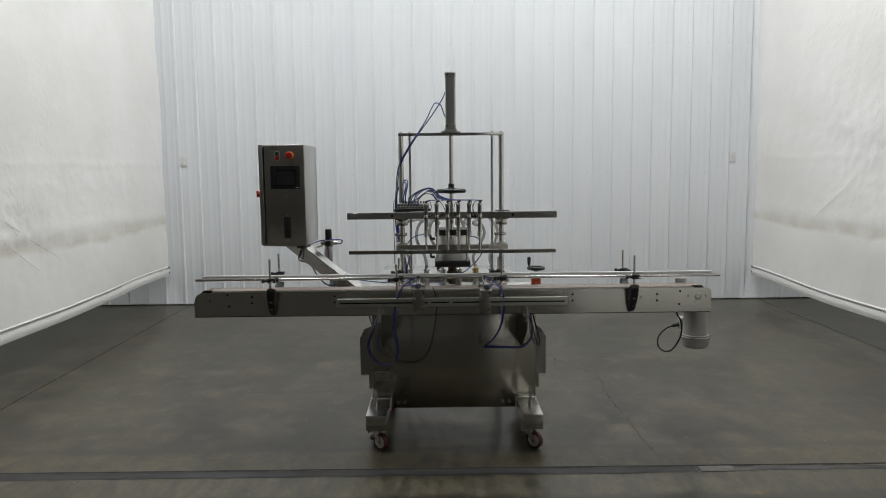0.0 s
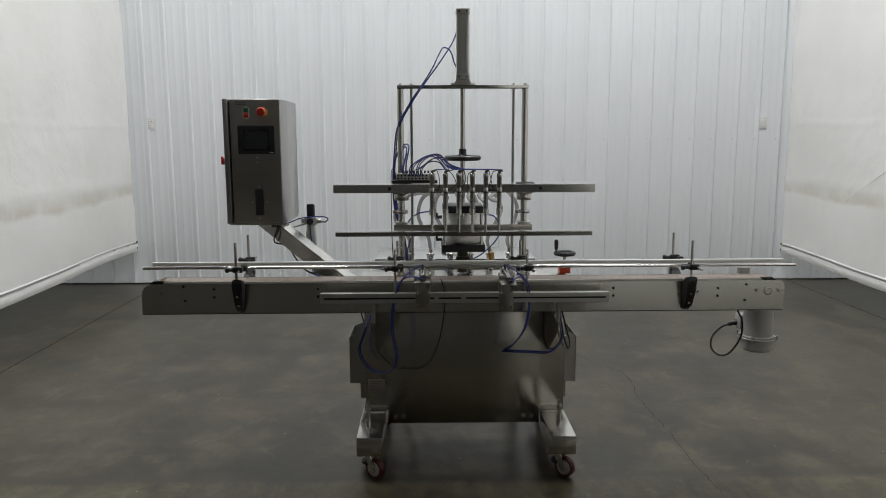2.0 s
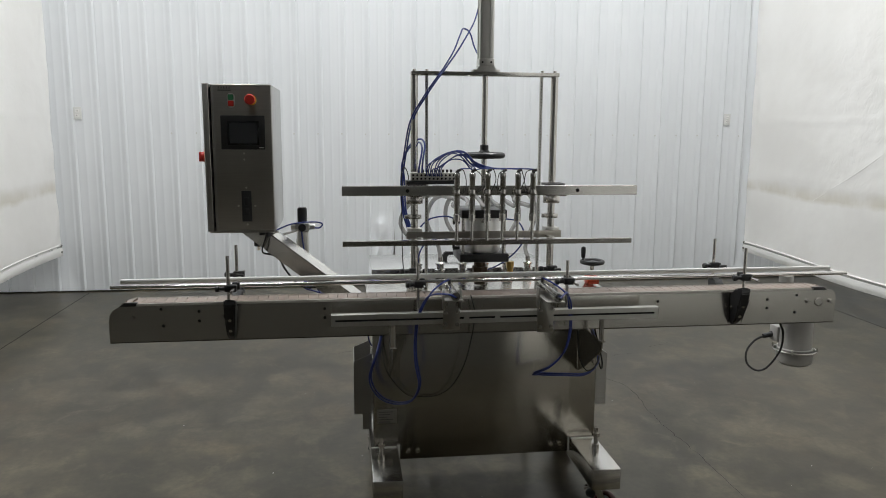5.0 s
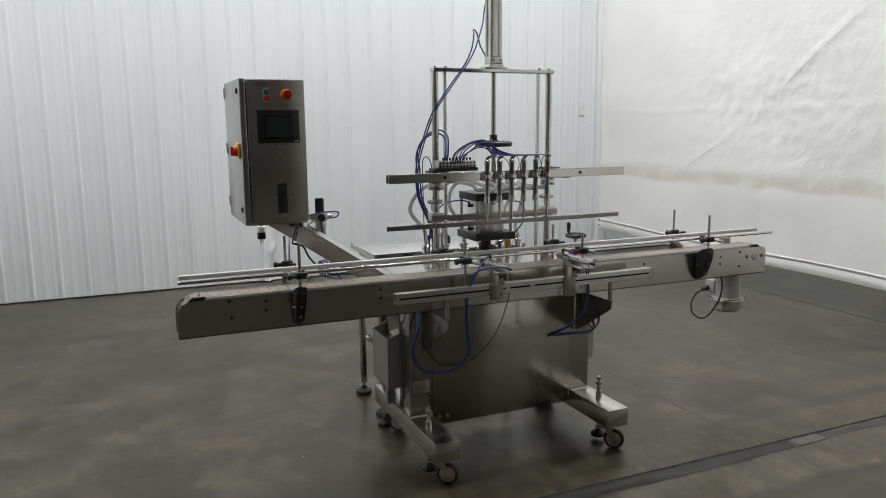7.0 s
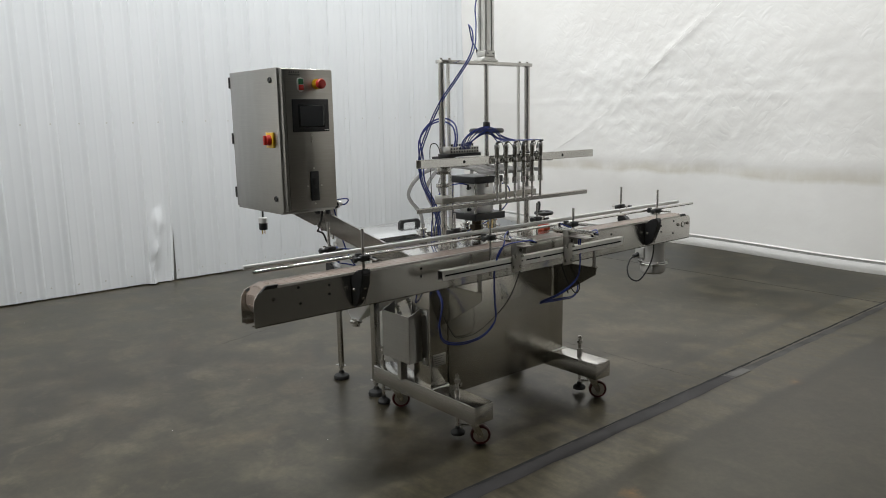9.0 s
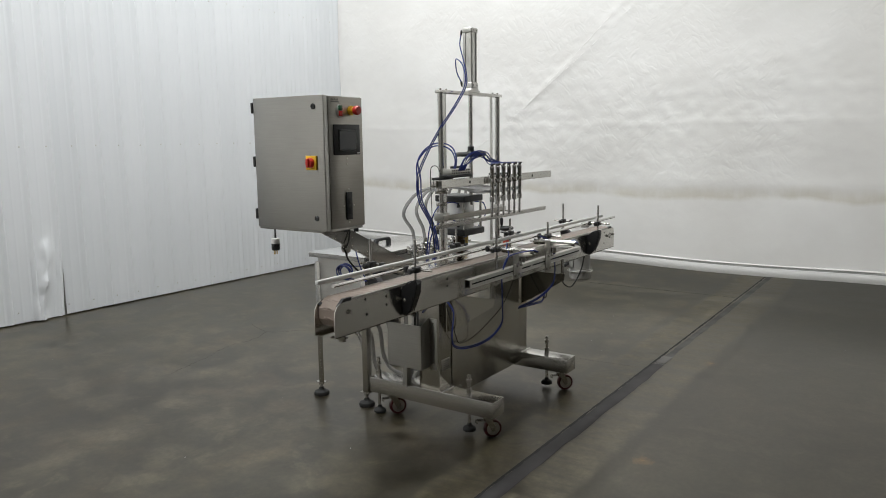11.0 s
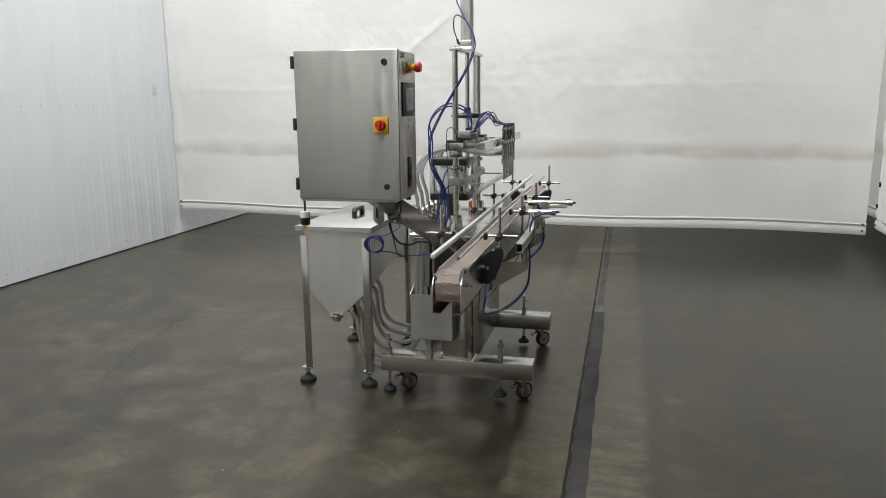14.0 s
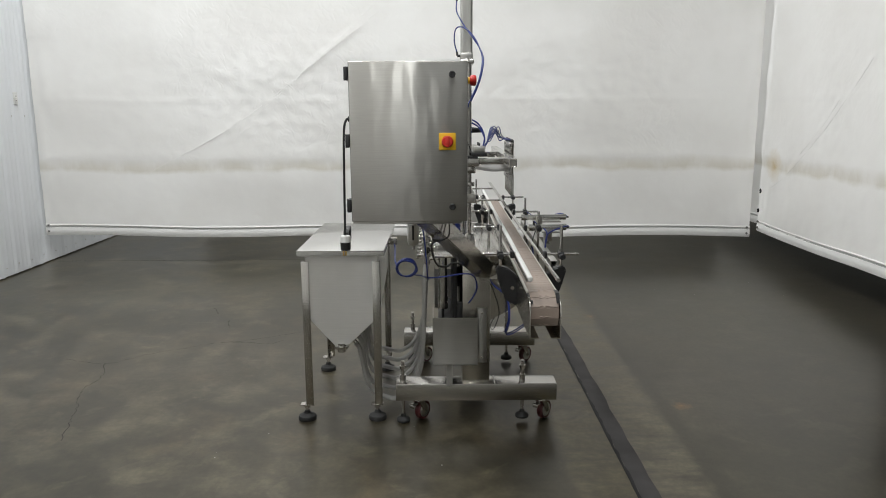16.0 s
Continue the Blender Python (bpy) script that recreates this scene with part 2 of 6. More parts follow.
def vinyl(name="white_vinyl_curtain", stain=None):
    m = bpy.data.materials.new(name)
    nt, p = nodes_of(m)
    n = noise_of(nt, 0.9, 4, 0.6)
    c = ramp(nt, n.outputs[0], [(0.3, (0.80, 0.785, 0.76)), (0.7, (0.86, 0.85, 0.83))])
    # scuffed belt of dirt about a metre above the floor
    tc = nt.nodes.new("ShaderNodeTexCoord")
    sep = nt.nodes.new("ShaderNodeSeparateXYZ")
    nt.links.new(tc.outputs["Object"], sep.inputs[0])
    wob = noise_of(nt, 1.6, 5, 0.6)
    add = nt.nodes.new("ShaderNodeMath")
    add.operation, add.inputs[1].default_value = "MULTIPLY_ADD", 0.16
    nt.links.new(wob.outputs[0], add.inputs[0])
    nt.links.new(sep.outputs["Z"], add.inputs[2])
    mr = nt.nodes.new("ShaderNodeMapRange")
    mr.inputs["From Min"].default_value, mr.inputs["From Max"].default_value = 0.9, 1.3
    nt.links.new(add.outputs[0], mr.inputs["Value"])
    band = ramp(nt, mr.outputs[0], [(0.27, 0.0), (0.38, 0.58), (0.47, 0.46), (0.66, 0.0)])
    patch = ramp(nt, noise_of(nt, 2.4, 5, 0.65, (1, 1, 0.4)).outputs[0], [(0.3, 0.25), (0.6, 1.0)])
    mul = nt.nodes.new("ShaderNodeMath")
    mul.operation = "MULTIPLY"
    nt.links.new(band.outputs[0], mul.inputs[0])
    nt.links.new(patch.outputs[0], mul.inputs[1])
    c2 = mix(nt, c.outputs[0], (0.54, 0.495, 0.39), mul.outputs[0])
    geo = nt.nodes.new("ShaderNodeNewGeometry")
    if stain:
        far = nt.nodes.new("ShaderNodeVectorMath")
        far.operation, far.inputs[1].default_value = "DISTANCE", stain
        nt.links.new(geo.outputs["Position"], far.inputs[0])
        frayed = math_node(nt, "MULTIPLY_ADD", noise_of(nt, 16.0, 4, 0.6).outputs[0], 0.12, far.outputs["Value"])
        c2 = mix(nt, c2.outputs[2], (0.52, 0.36, 0.10), ramp(nt, frayed, [(0.05, 0.75), (0.11, 0.35), (0.24, 0.0)]).outputs[0])
    nt.links.new(c2.outputs[2], p.inputs["Base Color"])
    p.inputs["Roughness"].default_value = 0.5
    wide = noise_of(nt, 5.0, 3, 0.5, (1, 1, 1.4))
    # diagonal creasing in patches, two directions crossing, above the dirty belt
    def folds(turn, size):
        t2 = nt.nodes.new("ShaderNodeTexCoord")
        mp = nt.nodes.new("ShaderNodeMapping")
        mp.vector_type = "TEXTURE"
        mp.inputs["Rotation"].default_value = (turn, turn, 0)
        mp.inputs["Scale"].default_value = size
        nt.links.new(t2.outputs["Object"], mp.inputs["Vector"])
        f = node(nt, "ShaderNodeTexNoise", Scale=1.0, Detail=1.2, Roughness=0.5, Distortion=0.35)
        nt.links.new(mp.outputs["Vector"], f.inputs["Vector"])
        return math_node(nt, "ABSOLUTE", math_node(nt, "SUBTRACT", f.outputs[0], 0.5))

    pick = ramp(nt, noise_of(nt, 3.0, 2, 0.5).outputs[0], [(0.42, 0.0), (0.58, 1.0)])
    both = mix(nt, folds(0.75, (0.11, 0.11, 0.055)), folds(-0.7, (0.115, 0.115, 0.055)), pick.outputs[0])
    where = ramp(nt, noise_of(nt, 0.75, 2, 0.5).outputs[0], [(0.40, 0.08), (0.60, 1.0)])
    high = nt.nodes.new("ShaderNodeMapRange")
    high.inputs["From Min"].default_value, high.inputs["From Max"].default_value = 0.95, 1.3
    high.inputs["To Min"].default_value = 0.25
    nt.links.new(sep.outputs["Z"], high.inputs["Value"])
    place = nt.nodes.new("ShaderNodeSeparateXYZ")
    nt.links.new(geo.outputs["Position"], place.inputs[0])
    aside = math_node(nt, "ABSOLUTE", math_node(nt, "SUBTRACT", place.outputs["Y"], 5.5))
    creased = ramp(nt, math_node(nt, "MULTIPLY", aside, 0.5), [(0.3, 1.0), (0.8, 0.12)])
    amount = math_node(nt, "MULTIPLY", math_node(nt, "MAXIMUM", where.outputs[0], creased.outputs[0]), high.outputs[0])
    tall = math_node(nt, "MULTIPLY", both.outputs[2], amount)
    grain = noise_of(nt, 60.0, 3, 0.6)
    b = bump(nt, p, grain.outputs[0], 0.04, 0.002, bump(nt, p, wide.outputs[0], 0.10, 0.02))
    bump(nt, p, tall, 0.36, 0.014, b)
    return m


VINYL = vinyl()
VINYL_STAINED = vinyl("white_vinyl_curtain_stained", (3.44, 1.31, 0.99))
SEAM = plain("grey_weld_seam", (0.52, 0.52, 0.51), 0.6)
HEM = plain("white_vinyl_hem", (0.82, 0.81, 0.79), 0.45)
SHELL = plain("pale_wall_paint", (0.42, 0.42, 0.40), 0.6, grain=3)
# whiter for the unseen west wall, to brighten reflections in the cabinet door
WEST_BOUNCE = plain("west_bounce_paint", (0.72, 0.72, 0.70), 0.5, grain=3)
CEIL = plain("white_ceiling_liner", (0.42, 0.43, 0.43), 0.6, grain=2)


# ---------------------------------------------------------------- building blocks
def add_box(bm, x0, x1, y0, y1, z0, z1, bevel=0.0, seg=2):
    r = bmesh.ops.create_cube(bm, size=1.0, matrix=Matrix.Translation(((x0 + x1) / 2, (y0 + y1) / 2, (z0 + z1) / 2)) @ Matrix.Diagonal((abs(x1 - x0), abs(y1 - y0), abs(z1 - z0), 1)))
    if bevel:
        edges = list({e for v in r["verts"] for e in v.link_edges})
        bmesh.ops.bevel(bm, geom=edges, offset=bevel, segments=seg, affect="EDGES", profile=0.5)
    return bm


def add_cyl(bm, a, b, r, r2=None, seg=20, caps=True):
    a, b = Vector(a), Vector(b)
    d = b - a
    m = Matrix.Translation((a + b) / 2) @ d.to_track_quat("Z", "Y").to_matrix().to_4x4()
    bmesh.ops.create_cone(bm, cap_ends=caps, segments=seg, radius1=r, radius2=r if r2 is None else r2, depth=d.length, matrix=m)
    return bm


def add_lathe(bm, profile, origin=(0, 0, 0), axis=(0, 0, 1), seg=24):
    """Turns (radius, height) pairs round the axis."""
    m = Matrix.Translation(origin) @ Vector(axis).to_track_quat("Z", "Y").to_matrix().to_4x4()
    rings = []
    for r, h in profile:
        if r < 1e-6:
            rings.append([bm.verts.new(m @ Vector((0, 0, h)))])
        else:
            rings.append([bm.verts.new(m @ Vector((r * math.cos(2 * math.pi * i / seg), r * math.sin(2 * math.pi * i / seg), h))) for i in range(seg)])
    for p, q in zip(rings, rings[1:]):
        for i in range(seg):
            j = (i + 1) % seg
            f = [p[i % len(p)], p[j % len(p)], q[j % len(q)], q[i % len(q)]]
            f = list(dict.fromkeys(f))
            if len(f) > 2:
                bm.faces.new(f)
    for ring, flip in ((rings[0], True), (rings[-1], False)):
        if len(ring) > 2:
            bm.faces.new(ring[::-1] if flip else ring)
    return bm


def smooth_path(points, steps=8):
    """A Catmull-Rom line through the points."""
    p = [Vector(q) for q in points]
    p = [2 * p[0] - p[1]] + p + [2 * p[-1] - p[-2]]
    out = []
    for i in range(1, len(p) - 2):
        a, b, c, d = p[i - 1:i + 3]
        for k in range(steps):
            t = k / steps
            out.append(0.5 * (2 * b + (c - a) * t + (2 * a - 5 * b + 4 * c - d) * t * t + (3 * b - a - 3 * c + d) * t ** 3))
    out.append(p[-2])
    return out


def add_tube(bm, points, r, seg=8, steps=8, closed=False):
    line = smooth_path(points, steps) if steps > 1 else [Vector(q) for q in points]
    up = Vector((0.13, 0.31, 0.94)).normalized()
    rings = []
    for i, p in enumerate(line):
        d = (line[min(i + 1, len(line) - 1)] - line[max(i - 1, 0)])
        if d.length < 1e-9:
            continue
        d.normalize()
        u = up - d * up.dot(d)
        if u.length < 1e-3:
            u = Vector((1, 0, 0)) - d * d.x
        u.normalize()
        up = u
        w = d.cross(u)
        rings.append([bm.verts.new(p + r * (math.cos(2 * math.pi * k / seg) * u + math.sin(2 * math.pi * k / seg) * w)) for k in range(seg)])
    for a, b in zip(rings, rings[1:]):
        for k in range(seg):
            j = (k + 1) % seg
            bm.faces.new((a[k], a[j], b[j], b[k]))
    bm.faces.new(rings[0][::-1])
    bm.faces.new(rings[-1])
    return bm


def add_prism(bm, outline, axis, lo, hi):
    """Pulls a flat outline (pairs) along an axis: 'x' takes (y, z), 'y' takes (x, z), 'z' takes (x, y)."""
    def at(p, q, h):
        return {"x": (h, p, q), "y": (p, h, q), "z": (p, q, h)}[axis]
    a = [bm.verts.new(at(p, q, lo)) for p, q in outline]
    b = [bm.verts.new(at(p, q, hi)) for p, q in outline]
    bm.faces.new(a)
    bm.faces.new(b[::-1])
    n = len(a)
    for i in range(n):
        j = (i + 1) % n
        bm.faces.new((a[i], b[i], b[j], a[j]))
    bmesh.ops.recalc_face_normals(bm, faces=bm.faces[:])
    return bm


def mesh_of(name, bm, material, smooth=True):
    me = bpy.data.meshes.new(name)
    bmesh.ops.recalc_face_normals(bm, faces=bm.faces[:])
    flat = []
    if smooth and len(bm.faces) < 4000:
        # broad faces between rounded edges stay flat
        bm.faces.index_update()
        area = [f.calc_area() for f in bm.faces]
        for f in bm.faces:
            near = [g.index for e in f.edges for g in e.link_faces if g is not f and 0.05 < f.normal.angle(g.normal, 0.0) < 0.7]
            if near and all(area[k] * 2.0 < area[f.index] for k in near):
                flat.append(f.index)
    bm.to_mesh(me)
    bm.free()
    me.materials.append(material)
    if smooth:
        me.shade_smooth()
        for k in flat:
            me.polygons[k].use_smooth = False
        me.set_sharp_from_angle(angle=radians(35))
    return me


def root(name, at, label, category, group="", kind=""):
    e = new(name)
    e.location = at
    e.empty_display_size = 0.05
    return tagged(e, label, category, group, kind)


def origin_of(ob):
    p = Vector((0, 0, 0))
    while ob:
        p += Vector(ob.location)
        ob = ob.parent
    return p


def part(name, bm, material, parent, label="", smooth=True):
    """One mesh under a thing or a part; the bmesh is in world places."""
    bmesh.ops.translate(bm, verts=bm.verts[:], vec=-origin_of(parent))
    ob = new(name, mesh_of(name, bm, material, smooth))
    ob.parent = parent
    return tagged(ob, label)


def thing(name, bm, material, label, category, group="", kind="", smooth=True, at=(0, 0, 0)):
    bmesh.ops.translate(bm, verts=bm.verts[:], vec=-Vector(at))
    ob = new(name, mesh_of(name, bm, material, smooth))
    ob.location = at
    return tagged(ob, label, category, group, kind)


def again(ob, dx=0, dy=0, dz=0, parent=None):
    """Another of a part, with its sub-parts, moved."""
    c = ob.copy()
    scene.collection.objects.link(c)
    c.parent = parent or ob.parent
    c.location = Vector(ob.location) + Vector((dx, dy, dz))
    for ch in ob.children:
        again(ch, parent=c)
    return c


def B():
    return bmesh.new()


# ---------------------------------------------------------------- the hall
def make_floor():
    bm = B()
    add_box(bm, -9, 10, 3.8155, 8.9, -0.2, 0.0)
    fl = thing("floor", bm, CONCRETE, "sealed grey-brown concrete floor with stains", "floor", kind="structure", smooth=False)
    bm = B()
    add_box(bm, -9, 10, -7, 3.8155, -0.2, 0.0)
    part("slab", bm, CONCRETE_SOUTH, fl, "smoother later pour of concrete", smooth=False)
    # filled saw cut that runs beside the machine, wider beyond its patch
    bm = B()
    rnd = random.Random(4)
    def ragged(x0, x1, y0, y1, z, step=0.12, amp=0.006):
        n = max(2, int((x1 - x0) / step))
        lo = [bm.verts.new((x0 + (x1 - x0) * i / n, y0 + rnd.uniform(-amp, amp), z)) for i in range(n + 1)]
        hi = [bm.verts.new((x0 + (x1 - x0) * i / n, y1 + rnd.uniform(-amp, amp) * 0.4, z)) for i in range(n + 1)]
        for i in range(n):
            bm.faces.new((lo[i], lo[i + 1], hi[i + 1], hi[i]))
    ragged(-8.0, 1.34, 3.735, 3.815, 0.0015)
    part("joint_filler", bm, JOINT, fl, "dark grey rubbery filler strip")
    bm = B()
    ragged(1.34, 9.0, 3.75, 3.80, 0.0015)
    part("joint_filler", bm, plain("worn_joint_filler", (0.042, 0.039, 0.036), 0.45, grain=30, var=0.35), fl)
    bm = B()
    ragged(-8.0, 9.0, 3.814, 3.829, 0.002, 0.045, 0.0045)
    part("saw_cut", bm, HOLE, fl)
    bm = B()
    for x in (-2.955, 3.78):
        n = 50
        lo = [bm.verts.new((x + rnd.uniform(-0.002, 0.002), 3.83 + (8.7 - 3.83) * i / n, 0.0015)) for i in range(n + 1)]
        hi = [bm.verts.new((v.co.x + 0.008, v.co.y, 0.0015)) for v in lo]
        for i in range(n):
            bm.faces.new((lo[i], hi[i], hi[i + 1], lo[i + 1]))
    part("saw_cut", bm, HOLE, fl)
    # hairline cracks
    bm = B()
    for line in ([(0.95, 6.12), (0.99, 5.95), (1.19, 5.55), (1.164, 5.05), (1.178, 4.64), (1.182, 4.19), (1.207, 3.84)],
                 [(0.62, 7.03), (0.53, 6.73), (0.7, 6.53), (0.83, 6.33), (0.95, 6.12), (0.92, 5.8), (0.99, 5.7)],
                 [(0.53, 6.73), (0.29, 6.65), (0.08, 6.66), (-0.21, 6.56), (-0.35, 6.52), (-0.61, 6.44)],
                 [(1.86, 6.45), (1.66, 6.35)], [(1.48, 6.22), (1.38, 6.2), (1.28, 6.15)]):
        pts = smooth_path([(x, y, 0.0015) for x, y in line], 10)
        pts = [p + Vector((rnd.uniform(-0.009, 0.009), rnd.uniform(-0.009, 0.009), 0)) for p in pts]
        prev = None
        for p, q in zip(pts, pts[1:]):
            side = Vector((-(q - p).y, (q - p).x, 0)).normalized() * rnd.uniform(0.0005, 0.0021)
            pair = (bm.verts.new(p - side), bm.verts.new(p + side))
            if prev:
                bm.faces.new((prev[0], pair[0], pair[1], prev[1]))
            prev = pair
    part("crack", bm, CRACK, fl, smooth=False)
    # pale patch in the strip
    bm = B()
    add_box(bm, 1.36, 1.54, 3.742, 3.811, -0.01, 0.004, 0.003)
    part("patch", bm, plain("pale_mortar", (0.085, 0.08, 0.072), 0.5), fl, "pale mortar patch")
    # crumbs and chips
    bm = B()
    for _ in range(45):
        x, y = rnd.uniform(-3.2, 3.4), rnd.uniform(1.2, 8.3)
        s = rnd.uniform(0.0012, 0.0032)
        bmesh.ops.create_icosphere(bm, subdivisions=1, radius=s, matrix=Matrix.Translation((x, y, s * 0.3)) @ Matrix.Diagonal((1, rnd.uniform(0.6, 1.6), 0.5, 1)))
    thing("floor_crumbs", bm, WHITE_PLASTIC, "tiny pale crumbs strewn over concrete floor", "debris", kind="stuff")


make_floor()

def gauss(d, w):
    return math.exp(-(d / w) ** 2)


RIB = 0.2286
SHEET = 4 * RIB
WALL_Y = 8.75


def make_wall():
    bm = B()
    add_box(bm, -9, 10, WALL_Y + 0.03, WALL_Y + 0.25, -0.1, TOP)
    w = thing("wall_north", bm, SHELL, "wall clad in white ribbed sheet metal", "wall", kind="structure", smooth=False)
    # one sheet of four ribs; thin stiffening folds between the ribs
    prof = []
    for k in range(4):
        x = k * RIB
        prof += [(x, 0.0), (x + 0.066, 0.0), (x + 0.070, -0.0010), (x + 0.078, -0.0010), (x + 0.082, 0.0),
                 (x + 0.146, 0.0), (x + 0.150, -0.0010), (x + 0.158, -0.0010), (x + 0.162, 0.0),
                 (x + 0.180, 0.0), (x + 0.200, -0.013), (x + 0.214, -0.013)]
    prof = [(x + (x1 - x) * f, y + (y1 - y) * f) for (x, y), (x1, y1) in zip(prof, prof[1:] + [(SHEET, 0.0)]) for f in ((0, 0.5) if x1 - x > 0.03 else (0,))]
    prof += [(SHEET, 0.0), (SHEET + 0.012, -0.0015)]
    dense = []
    for (x, y), (x1, y1) in zip(prof, prof[1:]):
        cuts = max(1, int((x1 - x) / 0.011))
        dense += [(x + (x1 - x) * k / cuts, y + (y1 - y) * k / cuts) for k in range(cuts)]
    dense.append(prof[-1])
    def sheet(z0, z1, dent=False):
        bm = B()
        rows = []
        n = 160 if dent else 24
        for i in range(n + 1):
            z = z0 + (z1 - z0) * i / n
            row = []
            for x, y in (dense if dent else prof):
                dx = dy = 0.0
                if dent:
                    u = max(0.0, 1 - z / 0.85)
                    near = max(0.0, 1 - abs(x - SHEET) / 0.3)
                    lump = gauss(x - SHEET + 0.215 - 0.13 * z, 0.06) * min(1.0, max(0.0, (0.72 - z) / 0.12))
                    ridge = max(0.0, 1 - abs(x - SHEET + 0.20 - 0.10 * z + 0.02 * math.sin(z * 11)) / 0.035) * min(1.0, max(0.0, (0.64 - z) / 0.1))
                    dy = -0.022 * u * near - 0.020 * ridge - lump * (0.03 + 0.010 * math.sin(z * 17 + x * 20) + 0.006 * math.sin(z * 41 - x * 33))
                    dx = -0.048 * u ** 1.1 * near ** 0.5
                row.append(bm.verts.new((x + dx, y + dy, z)))
            rows.append(row)
        for a, b in zip(rows, rows[1:]):
            for i in range(len(a) - 1):
                bm.faces.new((a[i], a[i + 1], b[i + 1], b[i]))
        return bm
    first = None
    x0 = -0.25 + RIB - 8 * SHEET
    for k in range(18):
        x = x0 + k * SHEET
        if k == 7:
            bm = sheet(0.012, TOP - 0.05, True)
            bmesh.ops.translate(bm, verts=bm.verts[:], vec=(x, WALL_Y, 0))
            o = part("wall_panel", bm, WALL, w, "sheet bent out at its lower corner")
        elif first is None:
            bm = sheet(0.012, TOP - 0.05)
            bmesh.ops.translate(bm, verts=bm.verts[:], vec=(x, WALL_Y, 0))
            first = part("wall_panel", bm, WALL, w)
            base = x
        else:
            again(first, dx=x - base)
    # sheet-metal screws with washers beside the ribs
    bm = B()
    add_lathe(bm, [(0.0075, 0), (0.0075, 0.0025), (0.0045, 0.003), (0.0045, 0.007), (0, 0.0075)], (0, 0, 0), (0, -1, 0), 8)
    bmesh.ops.translate(bm, verts=bm.verts[:], vec=(x0 + 0.174, WALL_Y, 1.515))
    scr = part("screw", bm, ALU, w)
    for z in (1.515, 2.99):
        for k in range(22, 62):
            if z == 1.515 and k == 22:
                continue
            again(scr, dx=k * RIB, dz=z - 1.515 + random.uniform(-0.004, 0.004))
    bm = B()
    add_lathe(bm, [(0.007, 0), (0.007, 0.0025), (0.0045, 0.003), (0.0045, 0.007), (0, 0.0075)], (x0 + 0.264, WALL_Y, 0.096), (0, -1, 0), 8)
    low = part("screw", bm, ALU, w)
    for k in range(22, 62):
        again(low, dx=k * RIB + random.uniform(-0.01, 0.01), dz=random.uniform(-0.006, 0.006))
    scr.location.x += 22 * RIB


make_wall()

# unseen ceiling and walls, added to close the hall and bounce light
bm = B()
add_box(bm, -9, 10, -7.2, 9.0, TOP, TOP + 0.2)
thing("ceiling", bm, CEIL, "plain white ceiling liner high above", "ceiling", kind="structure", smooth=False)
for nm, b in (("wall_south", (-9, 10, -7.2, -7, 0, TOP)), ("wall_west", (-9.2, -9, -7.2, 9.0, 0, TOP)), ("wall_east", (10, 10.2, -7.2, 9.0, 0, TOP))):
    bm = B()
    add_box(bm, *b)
    thing(nm, bm, WEST_BOUNCE if nm == "wall_west" else SHELL, "plain pale hall wall, added out of view to bounce light", "wall", kind="structure", smooth=False)


def make_outlet(x, z):
    e = root("wall_outlet", (x, WALL_Y, z), "white double power outlet on ribbed wall", "outlet", "outlets on the wall")
    bm = B()
    add_box(bm, x - 0.036, x + 0.036, WALL_Y - 0.012, WALL_Y, z - 0.058, z + 0.058, 0.004)
    part("box", bm, WHITE_PLASTIC, e)
    for dz in (-0.021, 0.021):
        bm = B()
        add_box(bm, x - 0.017, x + 0.017, WALL_Y - 0.0145, WALL_Y - 0.0122, z + dz - 0.014, z + dz + 0.014, 0.003)
        part("socket", bm, HEM, e)
        bm = B()
        for dx in (-0.006, 0.006):
            add_box(bm, x + dx - 0.0014, x + dx + 0.0014, WALL_Y - 0.0158, WALL_Y - 0.0147, z + dz - 0.004, z + dz + 0.006)
        part("slots", bm, HOLE, e)


make_outlet(-2.965, 1.695)
make_outlet(3.44, 1.683)


def dist_to(p, a, b):
    a, b, p = Vector(a), Vector(b), Vector(p)
    t = max(0.0, min(1.0, (p - a).dot(b - a) / (b - a).length_squared))
    return (p - a - t * (b - a)).length


